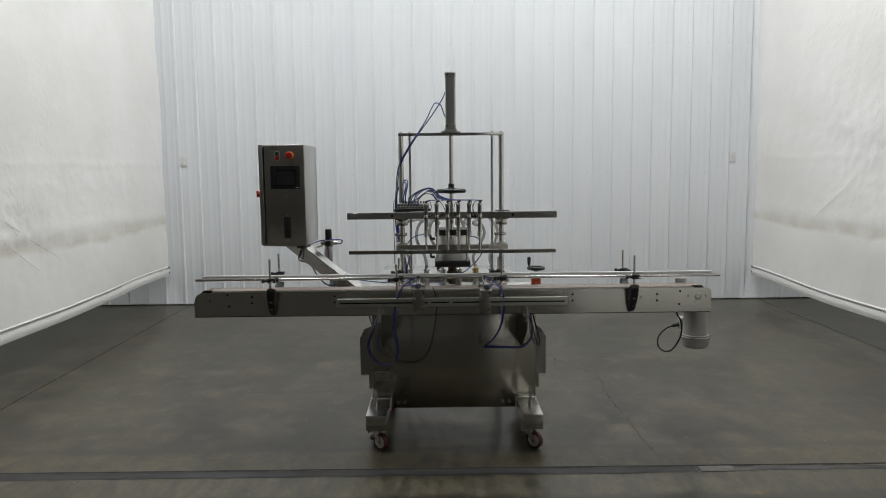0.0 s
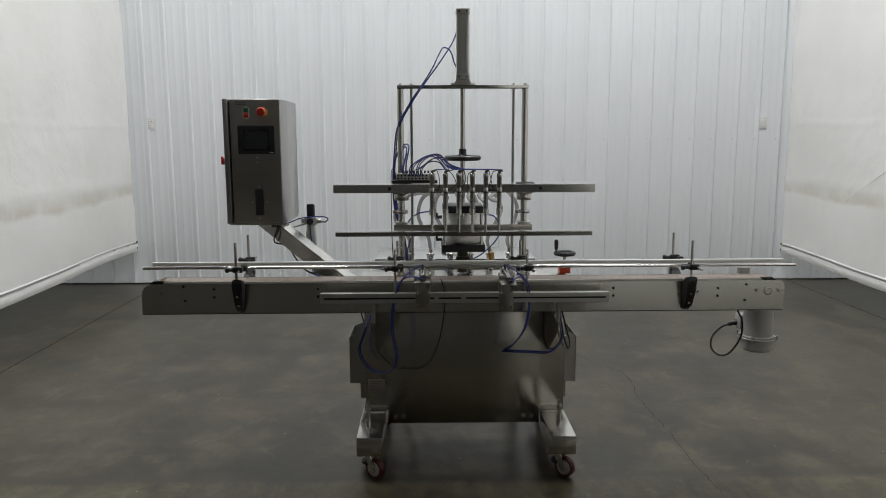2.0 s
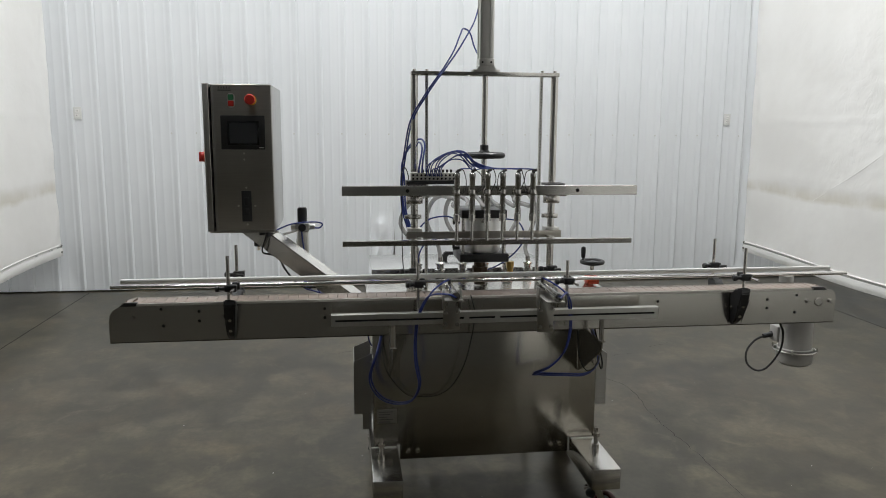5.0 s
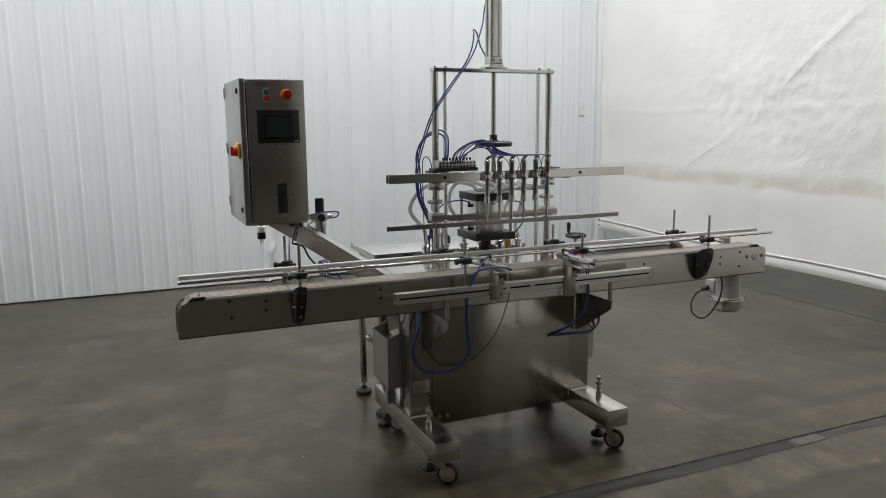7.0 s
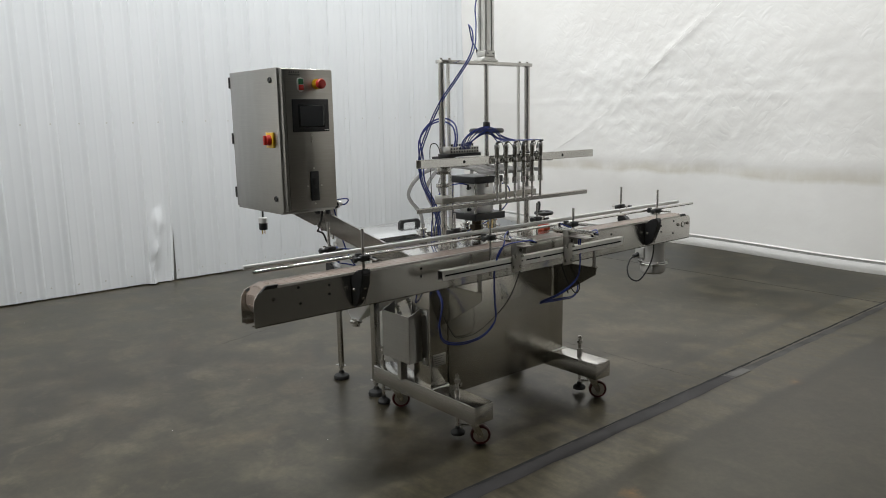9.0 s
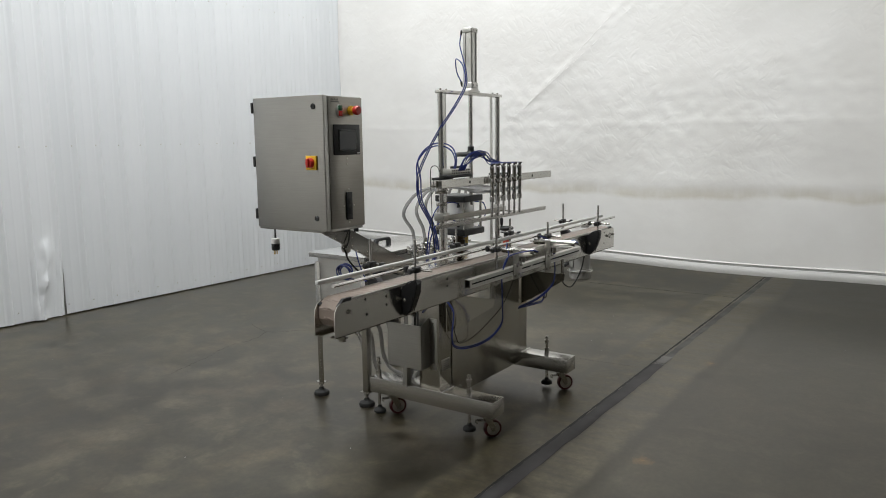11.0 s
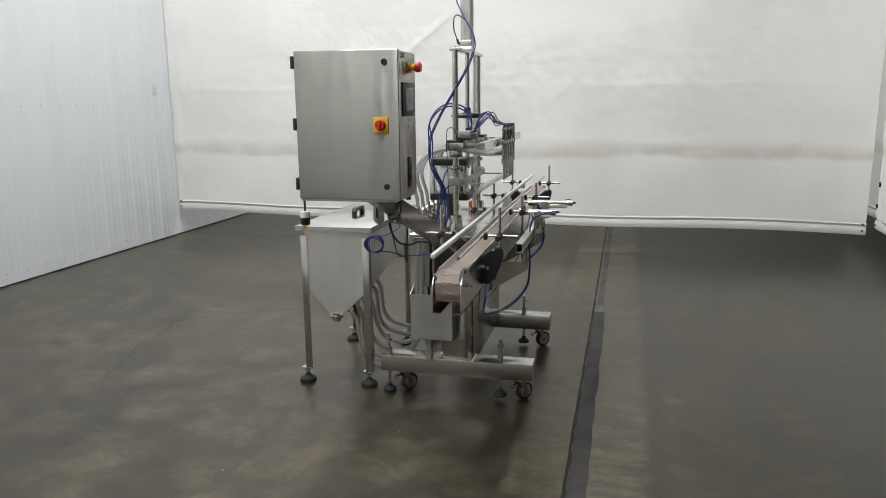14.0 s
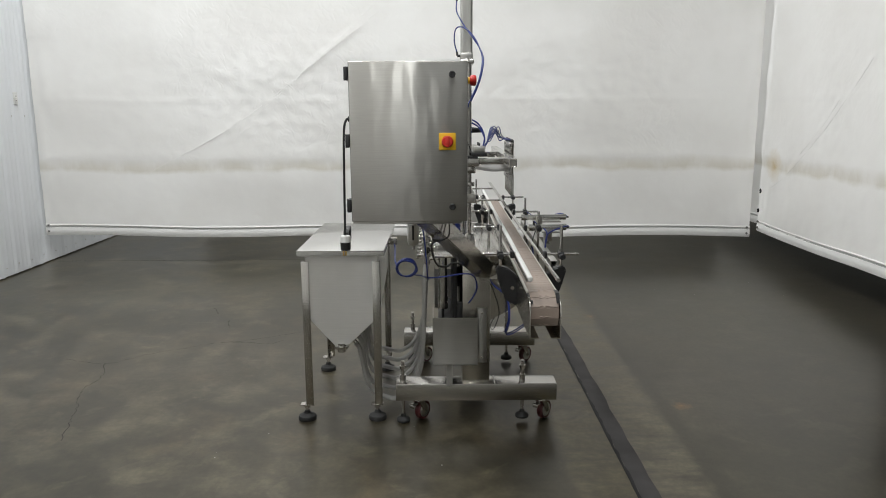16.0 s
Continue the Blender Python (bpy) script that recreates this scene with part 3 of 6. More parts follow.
def make_curtain(label, origin, along, length, z0, z1, creases, puff, seed, sag=(0, 0), step=0.028, cloth=VINYL, sharp=1.0):
    """A hanging vinyl sheet that faces along x up. creases: lines of (s, z) along which it is folded."""
    o, a = Vector(origin), Vector(along).normalized()
    n = a.cross(Vector((0, 0, 1)))
    ns, nz = int(length / step), int((z1 - z0) / step)

    def relief(s, z):
        p = Vector((s * 0.35 + seed * 7.1, z * 0.5, seed))
        d = 0.05 * noise.noise(p) * min(1, 0.3 + s / 2) + 0.010 * noise.noise(p * 4.3)
        q = Vector((s * 5.0 + seed, z * 6.5, seed * 2))
        wet = sum(gauss(s - ps, pw) * gauss(z - pz, ph) for ps, pz, pw, ph in puff)
        d += 0.005 * wet * abs(noise.noise(q)) + 0.003 * wet * noise.noise(q * 2.3) + 0.0015 * noise.noise(q * 1.7)
        for line in creases:
            dd = min(dist_to((s, z, 0), (*u, 0), (*v, 0)) for u, v in zip(line, line[1:]))
            d += 0.0075 * sharp * max(0.12, min(1.0, 0.5 + 1.3 * noise.noise(Vector((s * 2.6, z * 2.6, seed + 9))))) * gauss(dd, 0.028) + 0.003 * gauss(dd, 0.14) * noise.noise(q * 3)
        # level bulges where the sheet was folded
        d += 0.003 * gauss(z - 1.10 - 0.03 * noise.noise(Vector((s * 0.8, seed, 0))), 0.06) - 0.002 * gauss(z - 1.0, 0.05)
        d += 0.003 * gauss(z - 1.66 - 0.025 * noise.noise(Vector((s * 1.3, seed, 4))), 0.025)
        edge = min(s, length - s)
        return d + 0.016 * gauss(edge, 0.18) * noise.noise(Vector((s * 9, z * 3.5, seed + 3)))

    bm = B()
    grid = []
    for i in range(ns + 1):
        s = length * i / ns
        low = z0 + sag[0] + (sag[1] - sag[0]) * s / length + 0.012 * math.sin(s * 2.1 + seed)
        col = []
        for j in range(nz + 1):
            z = low + (z1 - low) * j / nz
            col.append(bm.verts.new(o + a * s + n * relief(s, z) + Vector((0, 0, z))))
        grid.append(col)
    for c, e in zip(grid, grid[1:]):
        for j in range(nz):
            bm.faces.new((c[j], e[j], e[j + 1], c[j + 1]))
    hemline = [c[0].co.copy() for c in grid]
    e = root("vinyl_curtain", o, label, "curtain", "curtains round the bay")
    part("sheet", bm, cloth, e)
    e.children[0].data.shade_smooth()
    for line in creases:
        pts = smooth_path([(s, z, 0) for s, z in line], 9)
        bm = B()
        add_tube(bm, [o + a * p.x + n * (relief(p.x, p.y) - 0.0042 + 0.0025 * noise.noise(p * 3.3)) + Vector((0, 0, p.y)) for p in pts], 0.0055, 8, 1)
        part("crease", bm, cloth, e, "sharp folded crease")
    # hem: a swollen pipe pocket, a welded seam over it and the folded lip
    def strip(low, high, swell, out):
        bm = B()
        rows = []
        for p in hemline[::2] + [hemline[-1]]:
            ring = []
            for k in range(7):
                f = k / 6
                ring.append(bm.verts.new(p + Vector((0, 0, low + (high - low) * f)) + n * (out + swell * math.sin(math.pi * f))))
            ring += [bm.verts.new(p + Vector((0, 0, high)) - n * out), bm.verts.new(p + Vector((0, 0, low)) - n * out)]
            rows.append(ring)
        for u, v in zip(rows, rows[1:]):
            for k in range(9):
                bm.faces.new((u[k], v[k], v[(k + 1) % 9], u[(k + 1) % 9]))
        bm.faces.new(rows[0])
        bm.faces.new(rows[-1][::-1])
        return bm
    part("hem_pocket", strip(-0.012, 0.066, 0.007, 0.003), HEM, e, "stiff pipe pocket along the bottom edge")
    part("hem_seam", strip(0.068, 0.080, 0.0, 0.0025), SEAM, e, "grey weld seam")
    part("hem_lip", strip(0.081, 0.098, 0.006, 0.003), HEM, e)
    for s in (0.035, length - 0.035):
        p = o + a * s + n * (relief(s, z0 + 0.1) + 0.006)
        for dz in (0.028, 0.09):
            bm = B()
            add_lathe(bm, [(0.011, 0), (0.011, 0.014), (0.006, 0.015), (0.006, 0.012), (0, 0.012)], p + Vector((0, 0, hemline[0 if s < 1 else -1].z + dz)), n, 12)
            part("eyelet", bm, INK, e, "dull metal eyelet")
    bm = B()
    add_cyl(bm, o + Vector((0, 0, z1 - 0.01)), o + a * length + Vector((0, 0, z1 - 0.01)), 0.025)
    part("track", bm, ALU, e)
    # brackets to the ceiling
    for s in (0.3, length / 2, length - 0.3):
        bm = B()
        p = o + a * s
        add_cyl(bm, p + Vector((0, 0, z1)), p + Vector((0, 0, TOP + 0.01)), 0.01, seg=8)
        part("hanger", bm, ALU, e)
    return e


# east: runs southward along x = 3.7, its face to the west
make_curtain("white vinyl curtain with diagonal creases and crinkled middle", (3.7, 8.715, 0), (0, -1, 0), 7.32, 0.3, 5.9,
             [[(1.12, 0.94), (1.92, 1.355), (2.57, 1.81), (3.09, 2.25), (3.44, 2.57), (4.35, 3.4)],
              [(2.33, 1.59), (2.86, 2.03), (3.32, 2.38), (4.2, 3.1)]],
             [(2.9, 1.5, 1.1, 0.6), (2.2, 1.9, 0.8, 0.5), (4.3, 1.7, 1.3, 0.6), (0.1, 2.0, 0.35, 0.6), (5.6, 1.9, 1.2, 0.4)], 1.0, (0.0, -0.05), sharp=0.75)
# west: ends before the open front of the bay
make_curtain("white vinyl curtain with a diagonal sag fold", (-3.2, 5.08, 0), (0, 1, 0), 3.63, 0.36, 5.9,
             [[(0.1, 1.4), (0.59, 1.16), (1.25, 0.85)], [(0.2, 1.22), (0.55, 1.0), (0.9, 0.8)], [(0.1, 1.55), (0.35, 1.36), (0.62, 1.1)]], [(3.5, 2.2, 0.3, 1.2), (0.6, 1.1, 0.8, 0.4), (2.0, 1.5, 1.0, 0.4)], 2.0, (-0.03, 0.015), sharp=0.45)
# south-east return: a torn sheet with a shorter one behind it
make_curtain("white vinyl curtain with torn edge and a rusty stain", (3.73, 1.315, 0), (-1, 0, 0), 2.45, 0.305, 5.9,
             [[(0.25, 0.77), (0.57, 0.933), (1.0, 1.227), (1.51, 1.63), (1.83, 1.93)], [(0.8, 1.14), (1.1, 1.36), (1.4, 1.62)]], [(1.2, 1.6, 0.5, 0.6)], 3.0, cloth=VINYL_STAINED)
make_curtain("grey-white vinyl curtain hanging behind another", (5.4, 1.08, 0), (-1, 0, 0), 2.36, 0.3, 5.9, [], [(0.6, 1.6, 0.5, 0.6)], 4.0)


def make_lamp(x, y, power):
    e = root("high_bay_lamp", (x, y, LAMP_Z), "long white high bay lamp hanging from the ceiling", "lamp", "lamps overhead")
    bm = B()
    add_box(bm, x - 0.62, x + 0.62, y - 0.17, y + 0.17, LAMP_Z + 0.012, LAMP_Z + 0.07, 0.01)
    part("housing", bm, WHITE_PLASTIC, e)
    for dx in (-0.5, 0.5):
        bm = B()
        add_cyl(bm, (x + dx, y, LAMP_Z + 0.06), (x + dx, y, TOP + 0.01), 0.004, seg=6)
        part("hanger", bm, ALU, e)
    ld = bpy.data.lights.new("lamp_light", "AREA")
    ld.shape, ld.size, ld.size_y, ld.energy, ld.color = "RECTANGLE", 1.2, 0.3, power, (0.965, 0.985, 0.985)
    lo = new("lamp_light", ld)
    lo.matrix_world = pose(x, y, LAMP_Z, 0, 0, 0)
    return e


for lx, ly, lp in LAMPS:
    make_lamp(lx, ly, lp)


def add_prism_tear(bm, x, y, z, h):
    pts = [(0.0, 0.0), (0.018, 0.1), (0.012, 0.45), (0.024, 0.6), (0.006, 1.0), (-0.008, 0.5)]
    front = [bm.verts.new((x + u, y + 0.012, z + v * h)) for u, v in pts]
    back = [bm.verts.new((x + u, y - 0.02, z + v * h)) for u, v in pts]
    bm.faces.new(front)
    bm.faces.new(back[::-1])
    for i in range(len(pts)):
        j = (i + 1) % len(pts)
        bm.faces.new((front[i], back[i], back[j], front[j]))


# frayed tears in the edge of the stained curtain
for sx, sz, sh in ((0.045, 0.69, 0.05), (0.02, 0.49, 0.04)):
    for ob in [k for k in bpy.data.objects if k.name.startswith("vinyl_curtain") and abs(k.location.x - 3.73) < 0.01]:
        bm = B()
        add_prism_tear(bm, 3.73 - sx, 1.315, sz, sh)
        part("tear", bm, HOLE, ob, "dark frayed tear")


# ---------------------------------------------------------------- machine base on castors
def add_bolt(bm, at, axis, r=0.008, h=0.006):
    """A hexagon head with its washer."""
    a, d = Vector(at), Vector(axis).normalized()
    add_cyl(bm, a, a + d * 0.0018, r * 1.35, seg=14)
    add_cyl(bm, a + d * 0.0016, a + d * h, r, seg=6)
    return bm


def bolts(places, axis, parent, r=0.008, h=0.006, name="bolt", material=None):
    """Alike bolts, each its own piece, on one mesh."""
    bm = B()
    add_bolt(bm, places[0], axis, r, h)
    one = part(name, bm, material or BRIGHT, parent)
    for p in places[1:]:
        again(one, *(Vector(p) - Vector(places[0])))


def discs(places, axis, parent, r, depth=0.0022, name="hole", material=None):
    """Alike short round pieces, such as drilled holes."""
    bm = B()
    a = Vector(places[0])
    add_cyl(bm, a, a + Vector(axis).normalized() * depth, r, seg=12)
    one = part(name, bm, material or HOLE, parent)
    for p in places[1:]:
        again(one, *(Vector(p) - a))


def make_base():
    e = root("machine_base", (0.09, 4.45, 0), "stainless filling machine base on four castors", "machine base")
    # body: a narrow upright sheet-metal box between the two foot beams
    bm = B()
    add_box(bm, -0.397, 0.578, 4.385, 4.52, 0.213, 0.865, 0.004)
    body = part("body", bm, STEEL_BODY, e, "satin stainless sheet body")
    bm = B()
    add_box(bm, -0.285, 0.456, 4.378, 4.384, 0.15, 0.74, 0.001)
    part("front_panel", bm, STEEL_BODY, body, "removable front panel")
    bolts([(-0.25, 4.378, 0.185), (-0.21, 4.378, 0.185), (0.42, 4.378, 0.185), (0.38, 4.378, 0.185)], (0, -1, 0), body)
    bolts([(0.09, 4.378, 0.585), (0.16, 4.378, 0.6)], (0, -1, 0), body, 0.006)
    # deck above the body
    bm = B()
    add_box(bm, -0.42, 0.60, 4.3135, 4.655, 0.855, 0.868, 0.002)
    part("deck", bm, STEEL_X, e, "flat stainless deck")
    # data plate with lettering too small to read
    bm = B()
    add_box(bm, -0.383, -0.300, 4.3815, 4.3855, 0.315, 0.375, 0.001)
    dp = part("data_plate", bm, STEEL_PANEL, e, "small etched data plate")
    bm = B()
    for k in range(5):
        add_box(bm, -0.375, -0.375 + 0.06 - 0.012 * (k % 3), 4.3805, 4.3816, 0.363 - k * 0.011, 0.3665 - k * 0.011)
    part("lettering", bm, INK, dp)
    # foot beams
    for x0, x1 in ((-0.413, -0.297), (0.461, 0.578)):
        bm = B()
        add_box(bm, x0, x1, 4.05, 4.853, 0.126, 0.214, 0.0035, 2)
        part("foot_beam", bm, STEEL_Y, e, "square stainless tube")
        bm = B()
        add_tube(bm, [(x0 + 0.004 if x0 < 0 else x1 - 0.004, 4.36, 0.2155), (x1 - 0.006 if x0 < 0 else x0 + 0.006, 4.36, 0.2155)], 0.0035, 6, 1)
        part("weld", bm, ALU, e)
    # gusset brackets that carry the slotted rail
    for x in (-0.33, 0.492):
        bm = B()
        add_prism(bm, [(4.086, 0.728), (4.378, 0.728), (4.378, 0.52), (4.30, 0.56), (4.092, 0.69)], "x", x - 0.002, x + 0.002)
        part("gusset", bm, STEEL_BODY, e)
        bm = B()
        add_box(bm, x - 0.012, x + 0.012, 4.086, 4.118, 0.7285, 0.7325, 0.001)
        part("gusset_pad", bm, STEEL_BODY, e)
    # open side trays
    for x0, x1, s in ((-0.478, -0.40, -1), (0.581, 0.646, 1)):
        bm = B()
        t = 0.003
        xo = x0 if s < 0 else x1
        xi = x1 if s < 0 else x0
        add_box(bm, xo, xo - s * t, 4.446, 4.665, 0.335, 0.572)
        add_prism(bm, [(xo, 0.335), (xi, 0.335), (xi, 0.605), (xo, 0.572)], "y", 4.446, 4.446 + t)
        add_prism(bm, [(xo, 0.335), (xi, 0.335), (xi, 0.605), (xo, 0.572)], "y", 4.665 - t, 4.665)
        add_box(bm, x0, x1, 4.449, 4.662, 0.335, 0.338)
        tray = part("side_tray", bm, STEEL_BOX, e, "open-topped folded sheet tray")
        bm = B()
        fx = xi
        add_box(bm, fx, fx - s * 0.004, 4.40, 4.446, 0.32, 0.60, 0.001)
        part("tray_flange", bm, STEEL_BOX, tray)
        bolts([(fx + s * 0.001, 4.423, z) for z in (0.35, 0.575)], (s, 0, 0), tray, 0.005)
        bm = B()
        add_box(bm, min(fx, fx + s * 0.04), max(fx, fx + s * 0.04), 4.57, 4.60, 0.2135, 0.336)
        part("tray_leg", bm, STEEL_BOX, tray)
    # castors: fork leans off the swivel
    for cx, cy, turn in ((-0.360, 4.122, -38), (0.512, 4.122, -42), (-0.360, 4.742, -36), (0.515, 4.742, -40)):
        m = Matrix.Translation((cx, cy, 0)) @ Matrix.Rotation(radians(turn), 4, "Z")
        def local(bm):
            bmesh.ops.transform(bm, matrix=m, verts=bm.verts[:])
            return bm
        off = 0.034
        bm = B()
        add_lathe(bm, [(0.0364, -0.0140), (0.045, -0.0155), (0.0475, -0.012), (0.0485, 0), (0.0475, 0.012), (0.045, 0.0155), (0.0364, 0.0140)], (off, 0, 0.0485), (0, 1, 0), 28)
        tyre = part("castor_wheel", local(bm), MAROON, e, "maroon polyurethane castor wheel")
        bm = B()
        add_lathe(bm, [(0.008, -0.0175), (0.016, -0.0172), (0.024, -0.0150), (0.035, -0.0158), (0.0365, -0.0130), (0.0365, 0.0130), (0.035, 0.0158), (0.024, 0.0150), (0.016, 0.0172), (0.008, 0.0175)], (off, 0, 0.0485), (0, 1, 0), 20)
        part("hub", local(bm), ALU, tyre, "grey metal hub")
        bm = B()
        add_cyl(bm, (off, -0.026, 0.0485), (off, 0.026, 0.0485), 0.0065, seg=6)
        part("axle", local(bm), BRIGHT, tyre)
        bm = B()
        for s in (-1, 1):
            add_prism(bm, [(-0.020, 0.112), (0.020, 0.112), (0.047, 0.056), (0.044, 0.039), (0.027, 0.036), (0.018, 0.050)], "y", s * 0.0185, s * 0.0215)
        add_box(bm, -0.024, 0.022, -0.0225, 0.0225, 0.110, 0.115, 0.002)
        add_cyl(bm, (0, 0, 0.114), (0, 0, 0.121), 0.024)
        fork = part("castor_fork", local(bm), BRIGHT, e, "zinc-plated fork")
        bm = B()
        add_box(bm, -0.035, 0.035, -0.045, 0.045, 0.1205, 0.1265, 0.002)
        part("mount_plate", local(bm), BRIGHT, fork)
        bm = B()
        add_box(bm, -0.052, -0.018, -0.014, 0.014, 0.094, 0.100, 0.002)
        add_box(bm, -0.056, -0.050, -0.014, 0.014, 0.082, 0.100, 0.002)
        part("brake_pedal", local(bm), BRIGHT, fork)
    # levelling feet through the beams
    for cx, cy, up in ((-0.372, 4.218, 0.024), (0.528, 4.218, 0.02), (-0.376, 4.818, 0.006), (0.528, 4.80, 0.015)):
        bm = B()
        add_lathe(bm, [(0.034, 0.0), (0.035, 0.010), (0.030, 0.018), (0.014, 0.026), (0.010, 0.040), (0.0, 0.041)], (cx, cy, up), seg=24)
        foot = part("levelling_foot", bm, RUBBER, e, "black rubber levelling pad")
        bm = B()
        add_cyl(bm, (cx, cy, 0.03 + up), (cx, cy, 0.315), 0.0085, seg=12)
        for k in range(14):
            add_cyl(bm, (cx, cy, 0.262 + k * 0.0045), (cx, cy, 0.2643 + k * 0.0045), 0.0094, seg=10)
        part("screw", bm, BRIGHT, foot)
        bm = B()
        add_cyl(bm, (cx, cy, 0.284), (cx, cy, 0.298), 0.016, seg=6)
        part("nut", bm, BRIGHT, foot)
        bm = B()
        add_cyl(bm, (cx, cy, 0.2135), (cx, cy, 0.25), 0.0145, seg=16)
        part("sleeve", bm, BRIGHT, foot)
    return e


make_base()


# ---------------------------------------------------------------- conveyor
CX0, CX1, CY0, CY1, CZ0, CZ1 = -1.386, 1.552, 4.2, 4.312, 0.752, 0.893


def make_conveyor():
    e = root("conveyor", (0.09, 4.256, CZ0), "long stainless conveyor with beige plastic chain", "conveyor")
    outline = [(CX0, CZ0), (CX1, CZ0), (CX1, CZ1 - 0.03), (CX1 - 0.006, CZ1 - 0.010), (CX1 - 0.02, CZ1), (CX0 + 0.045, CZ1), (CX0 + 0.018, CZ1 - 0.012), (CX0 + 0.004, CZ1 - 0.034), (CX0, CZ1 - 0.06)]
    for y, s in ((CY0, 1), (CY1, -1)):
        bm = B()
        add_prism(bm, outline, "y", y, y + s * 0.004)
        add_box(bm, CX0 + 0.004, CX1 - 0.004, min(y, y + s * 0.034), max(y, y + s * 0.034), CZ0 + 0.0002, CZ0 + 0.004)
        part("side_plate", bm, STEEL_SIDE, e, "brushed stainless side plate")
        bm = B()
        add_box(bm, CX0 + 0.10, CX1 - 0.10, min(y + s * 0.0005, y + s * 0.018), max(y + s * 0.0005, y + s * 0.018), CZ1 - 0.001, CZ1 + 0.010, 0.001)
        part("wear_strip", bm, WEAR, e)
    # black end covers
    for x0, x1 in ((CX0 + 0.022, CX0 + 0.105), (CX1 - 0.110, CX1 - 0.022)):
        for y0, y1 in ((CY0 + 0.0005, CY0 + 0.014), (CY1 - 0.014, CY1 - 0.0005)):
            bm = B()
            lo, hi = (x0, x0 + 0.035) if x0 < 0 else (x1, x1 - 0.035)
            tail = x1 if x0 < 0 else x0
            up = 0.0135 if y0 < 4.25 else 0.004
            add_prism(bm, [(lo, CZ1 - 0.016), (hi, CZ1 + up - 0.0005), (tail, CZ1 + up), (tail, CZ1 - 0.004), (hi, CZ1 - 0.012)], "y", y0, y1)
            part("end_cover", bm, BLACK, e)
    # holes and bolts along the front plate
    discs([(x, CY0 - 0.0012, z) for x, z in ((-1.196, 0.880), (-1.190, 0.815), (-1.058, 0.868), (-1.058, 0.831), (-0.588, 0.866), (-0.588, 0.831),
                                             (0.762, 0.862), (0.762, 0.826), (1.243, 0.858), (1.243, 0.822), (1.374, 0.874), (1.370, 0.800))], (0, 1, 0), e, 0.0058)
    bolts([(x, CY0 - 0.0003, z) for x, z in ((-1.30, 0.848), (-0.972, 0.843), (1.155, 0.84), (1.425, 0.846), (1.527, 0.846))], (0, -1, 0), e, 0.0075, 0.011)
    bm = B()
    add_lathe(bm, [(0.019, 0), (0.019, 0.003), (0.015, 0.004), (0.013, 0.002), (0, 0.002)], (1.476, CY0 - 0.0002, 0.843), (0, -1, 0), 20)
    part("bearing_cap", bm, STEEL_X, e)
    # cross tubes and a bearing shaft inside
    for x, z, r in ((-1.0, 0.80, 0.012), (-0.4, 0.80, 0.012), (0.2, 0.80, 0.012), (0.8, 0.80, 0.012), (1.2, 0.80, 0.012), (CX0 + 0.075, 0.835, 0.03), (CX1 - 0.075, 0.835, 0.03)):
        bm = B()
        add_cyl(bm, (x, CY0 + 0.003, z), (x, CY1 - 0.003, z), r, seg=16)
        part("cross_shaft", bm, BRIGHT, e)
    # hangers down to the machine
    for x in (-0.30, 0.46):
        bm = B()
        add_box(bm, x - 0.04, x + 0.04, CY1 + 0.0005, 4.386, 0.76, 0.80, 0.003)
        part("mount", bm, STEEL_BODY, e)
    return e


CONV = make_conveyor()


def make_chain():
    """The plastic chain: links laid round both ends, each its own piece."""
    pitch, r = 0.0381, 0.062
    xa, xb, zc = CX0 + 0.082, CX1 - 0.082, 0.842
    run = xb - xa
    total = 2 * run + 2 * math.pi * r
    count = int(total // pitch)
    w0, w1 = CY0 + 0.0062, CY1 - 0.0062
    mid = (w0 + w1) / 2
    bm = B()
    t = 0.0048
    h = pitch / 2 - 0.0007
    add_box(bm, -h, h, -(w1 - w0) / 2, (w1 - w0) / 2, -t, 0, 0.0007, 1)
    me = mesh_of("chain_link", bm, BELT, False)
    bm = B()
    for s in (-1, 1):
        add_box(bm, -h - 0.006, h + 0.006, s * 0.012 - 0.005, s * 0.012 + 0.005, -t - 0.008, -0.0006)
    me2 = mesh_of("chain_knuckle", bm, BELT, False)
    bm = B()
    for dx, dy in ((-0.006, -0.016), (0.006, -0.006), (-0.006, 0.004), (0.006, 0.014)):
        add_box(bm, h + dx * 0.5 - 0.003, h + dx * 0.5 + 0.005, dy - 0.0042, dy + 0.0042, -t, 0.0002)
    me3 = mesh_of("chain_hinge", bm, BELT, False)
    o = origin_of(CONV)
    for k in range(count):
        s = (k + 0.5) * total / count
        if s < run:
            p, a = Vector((xa + s, mid, zc + r)), 0.0
        elif s < run + math.pi * r:
            a = (s - run) / r
            p = Vector((xb + r * math.sin(a), mid, zc + r * math.cos(a)))
        elif s < 2 * run + math.pi * r:
            p, a = Vector((xb - (s - run - math.pi * r), mid, zc - r)), math.pi
        else:
            a = math.pi + (s - 2 * run - math.pi * r) / r
            p = Vector((xa + r * math.sin(a), mid, zc + r * math.cos(a)))
        link = new("chain_link", me)
        link.parent = CONV
        link.matrix_basis = Matrix.Translation(p - o) @ Matrix.Rotation(a, 4, "Y")
        if abs(a) > 0.01 and a != math.pi or k < 2:
            kn = new("knuckle", me2)
            kn.parent = link
            hinge = new("hinge", me3)
            hinge.parent = link


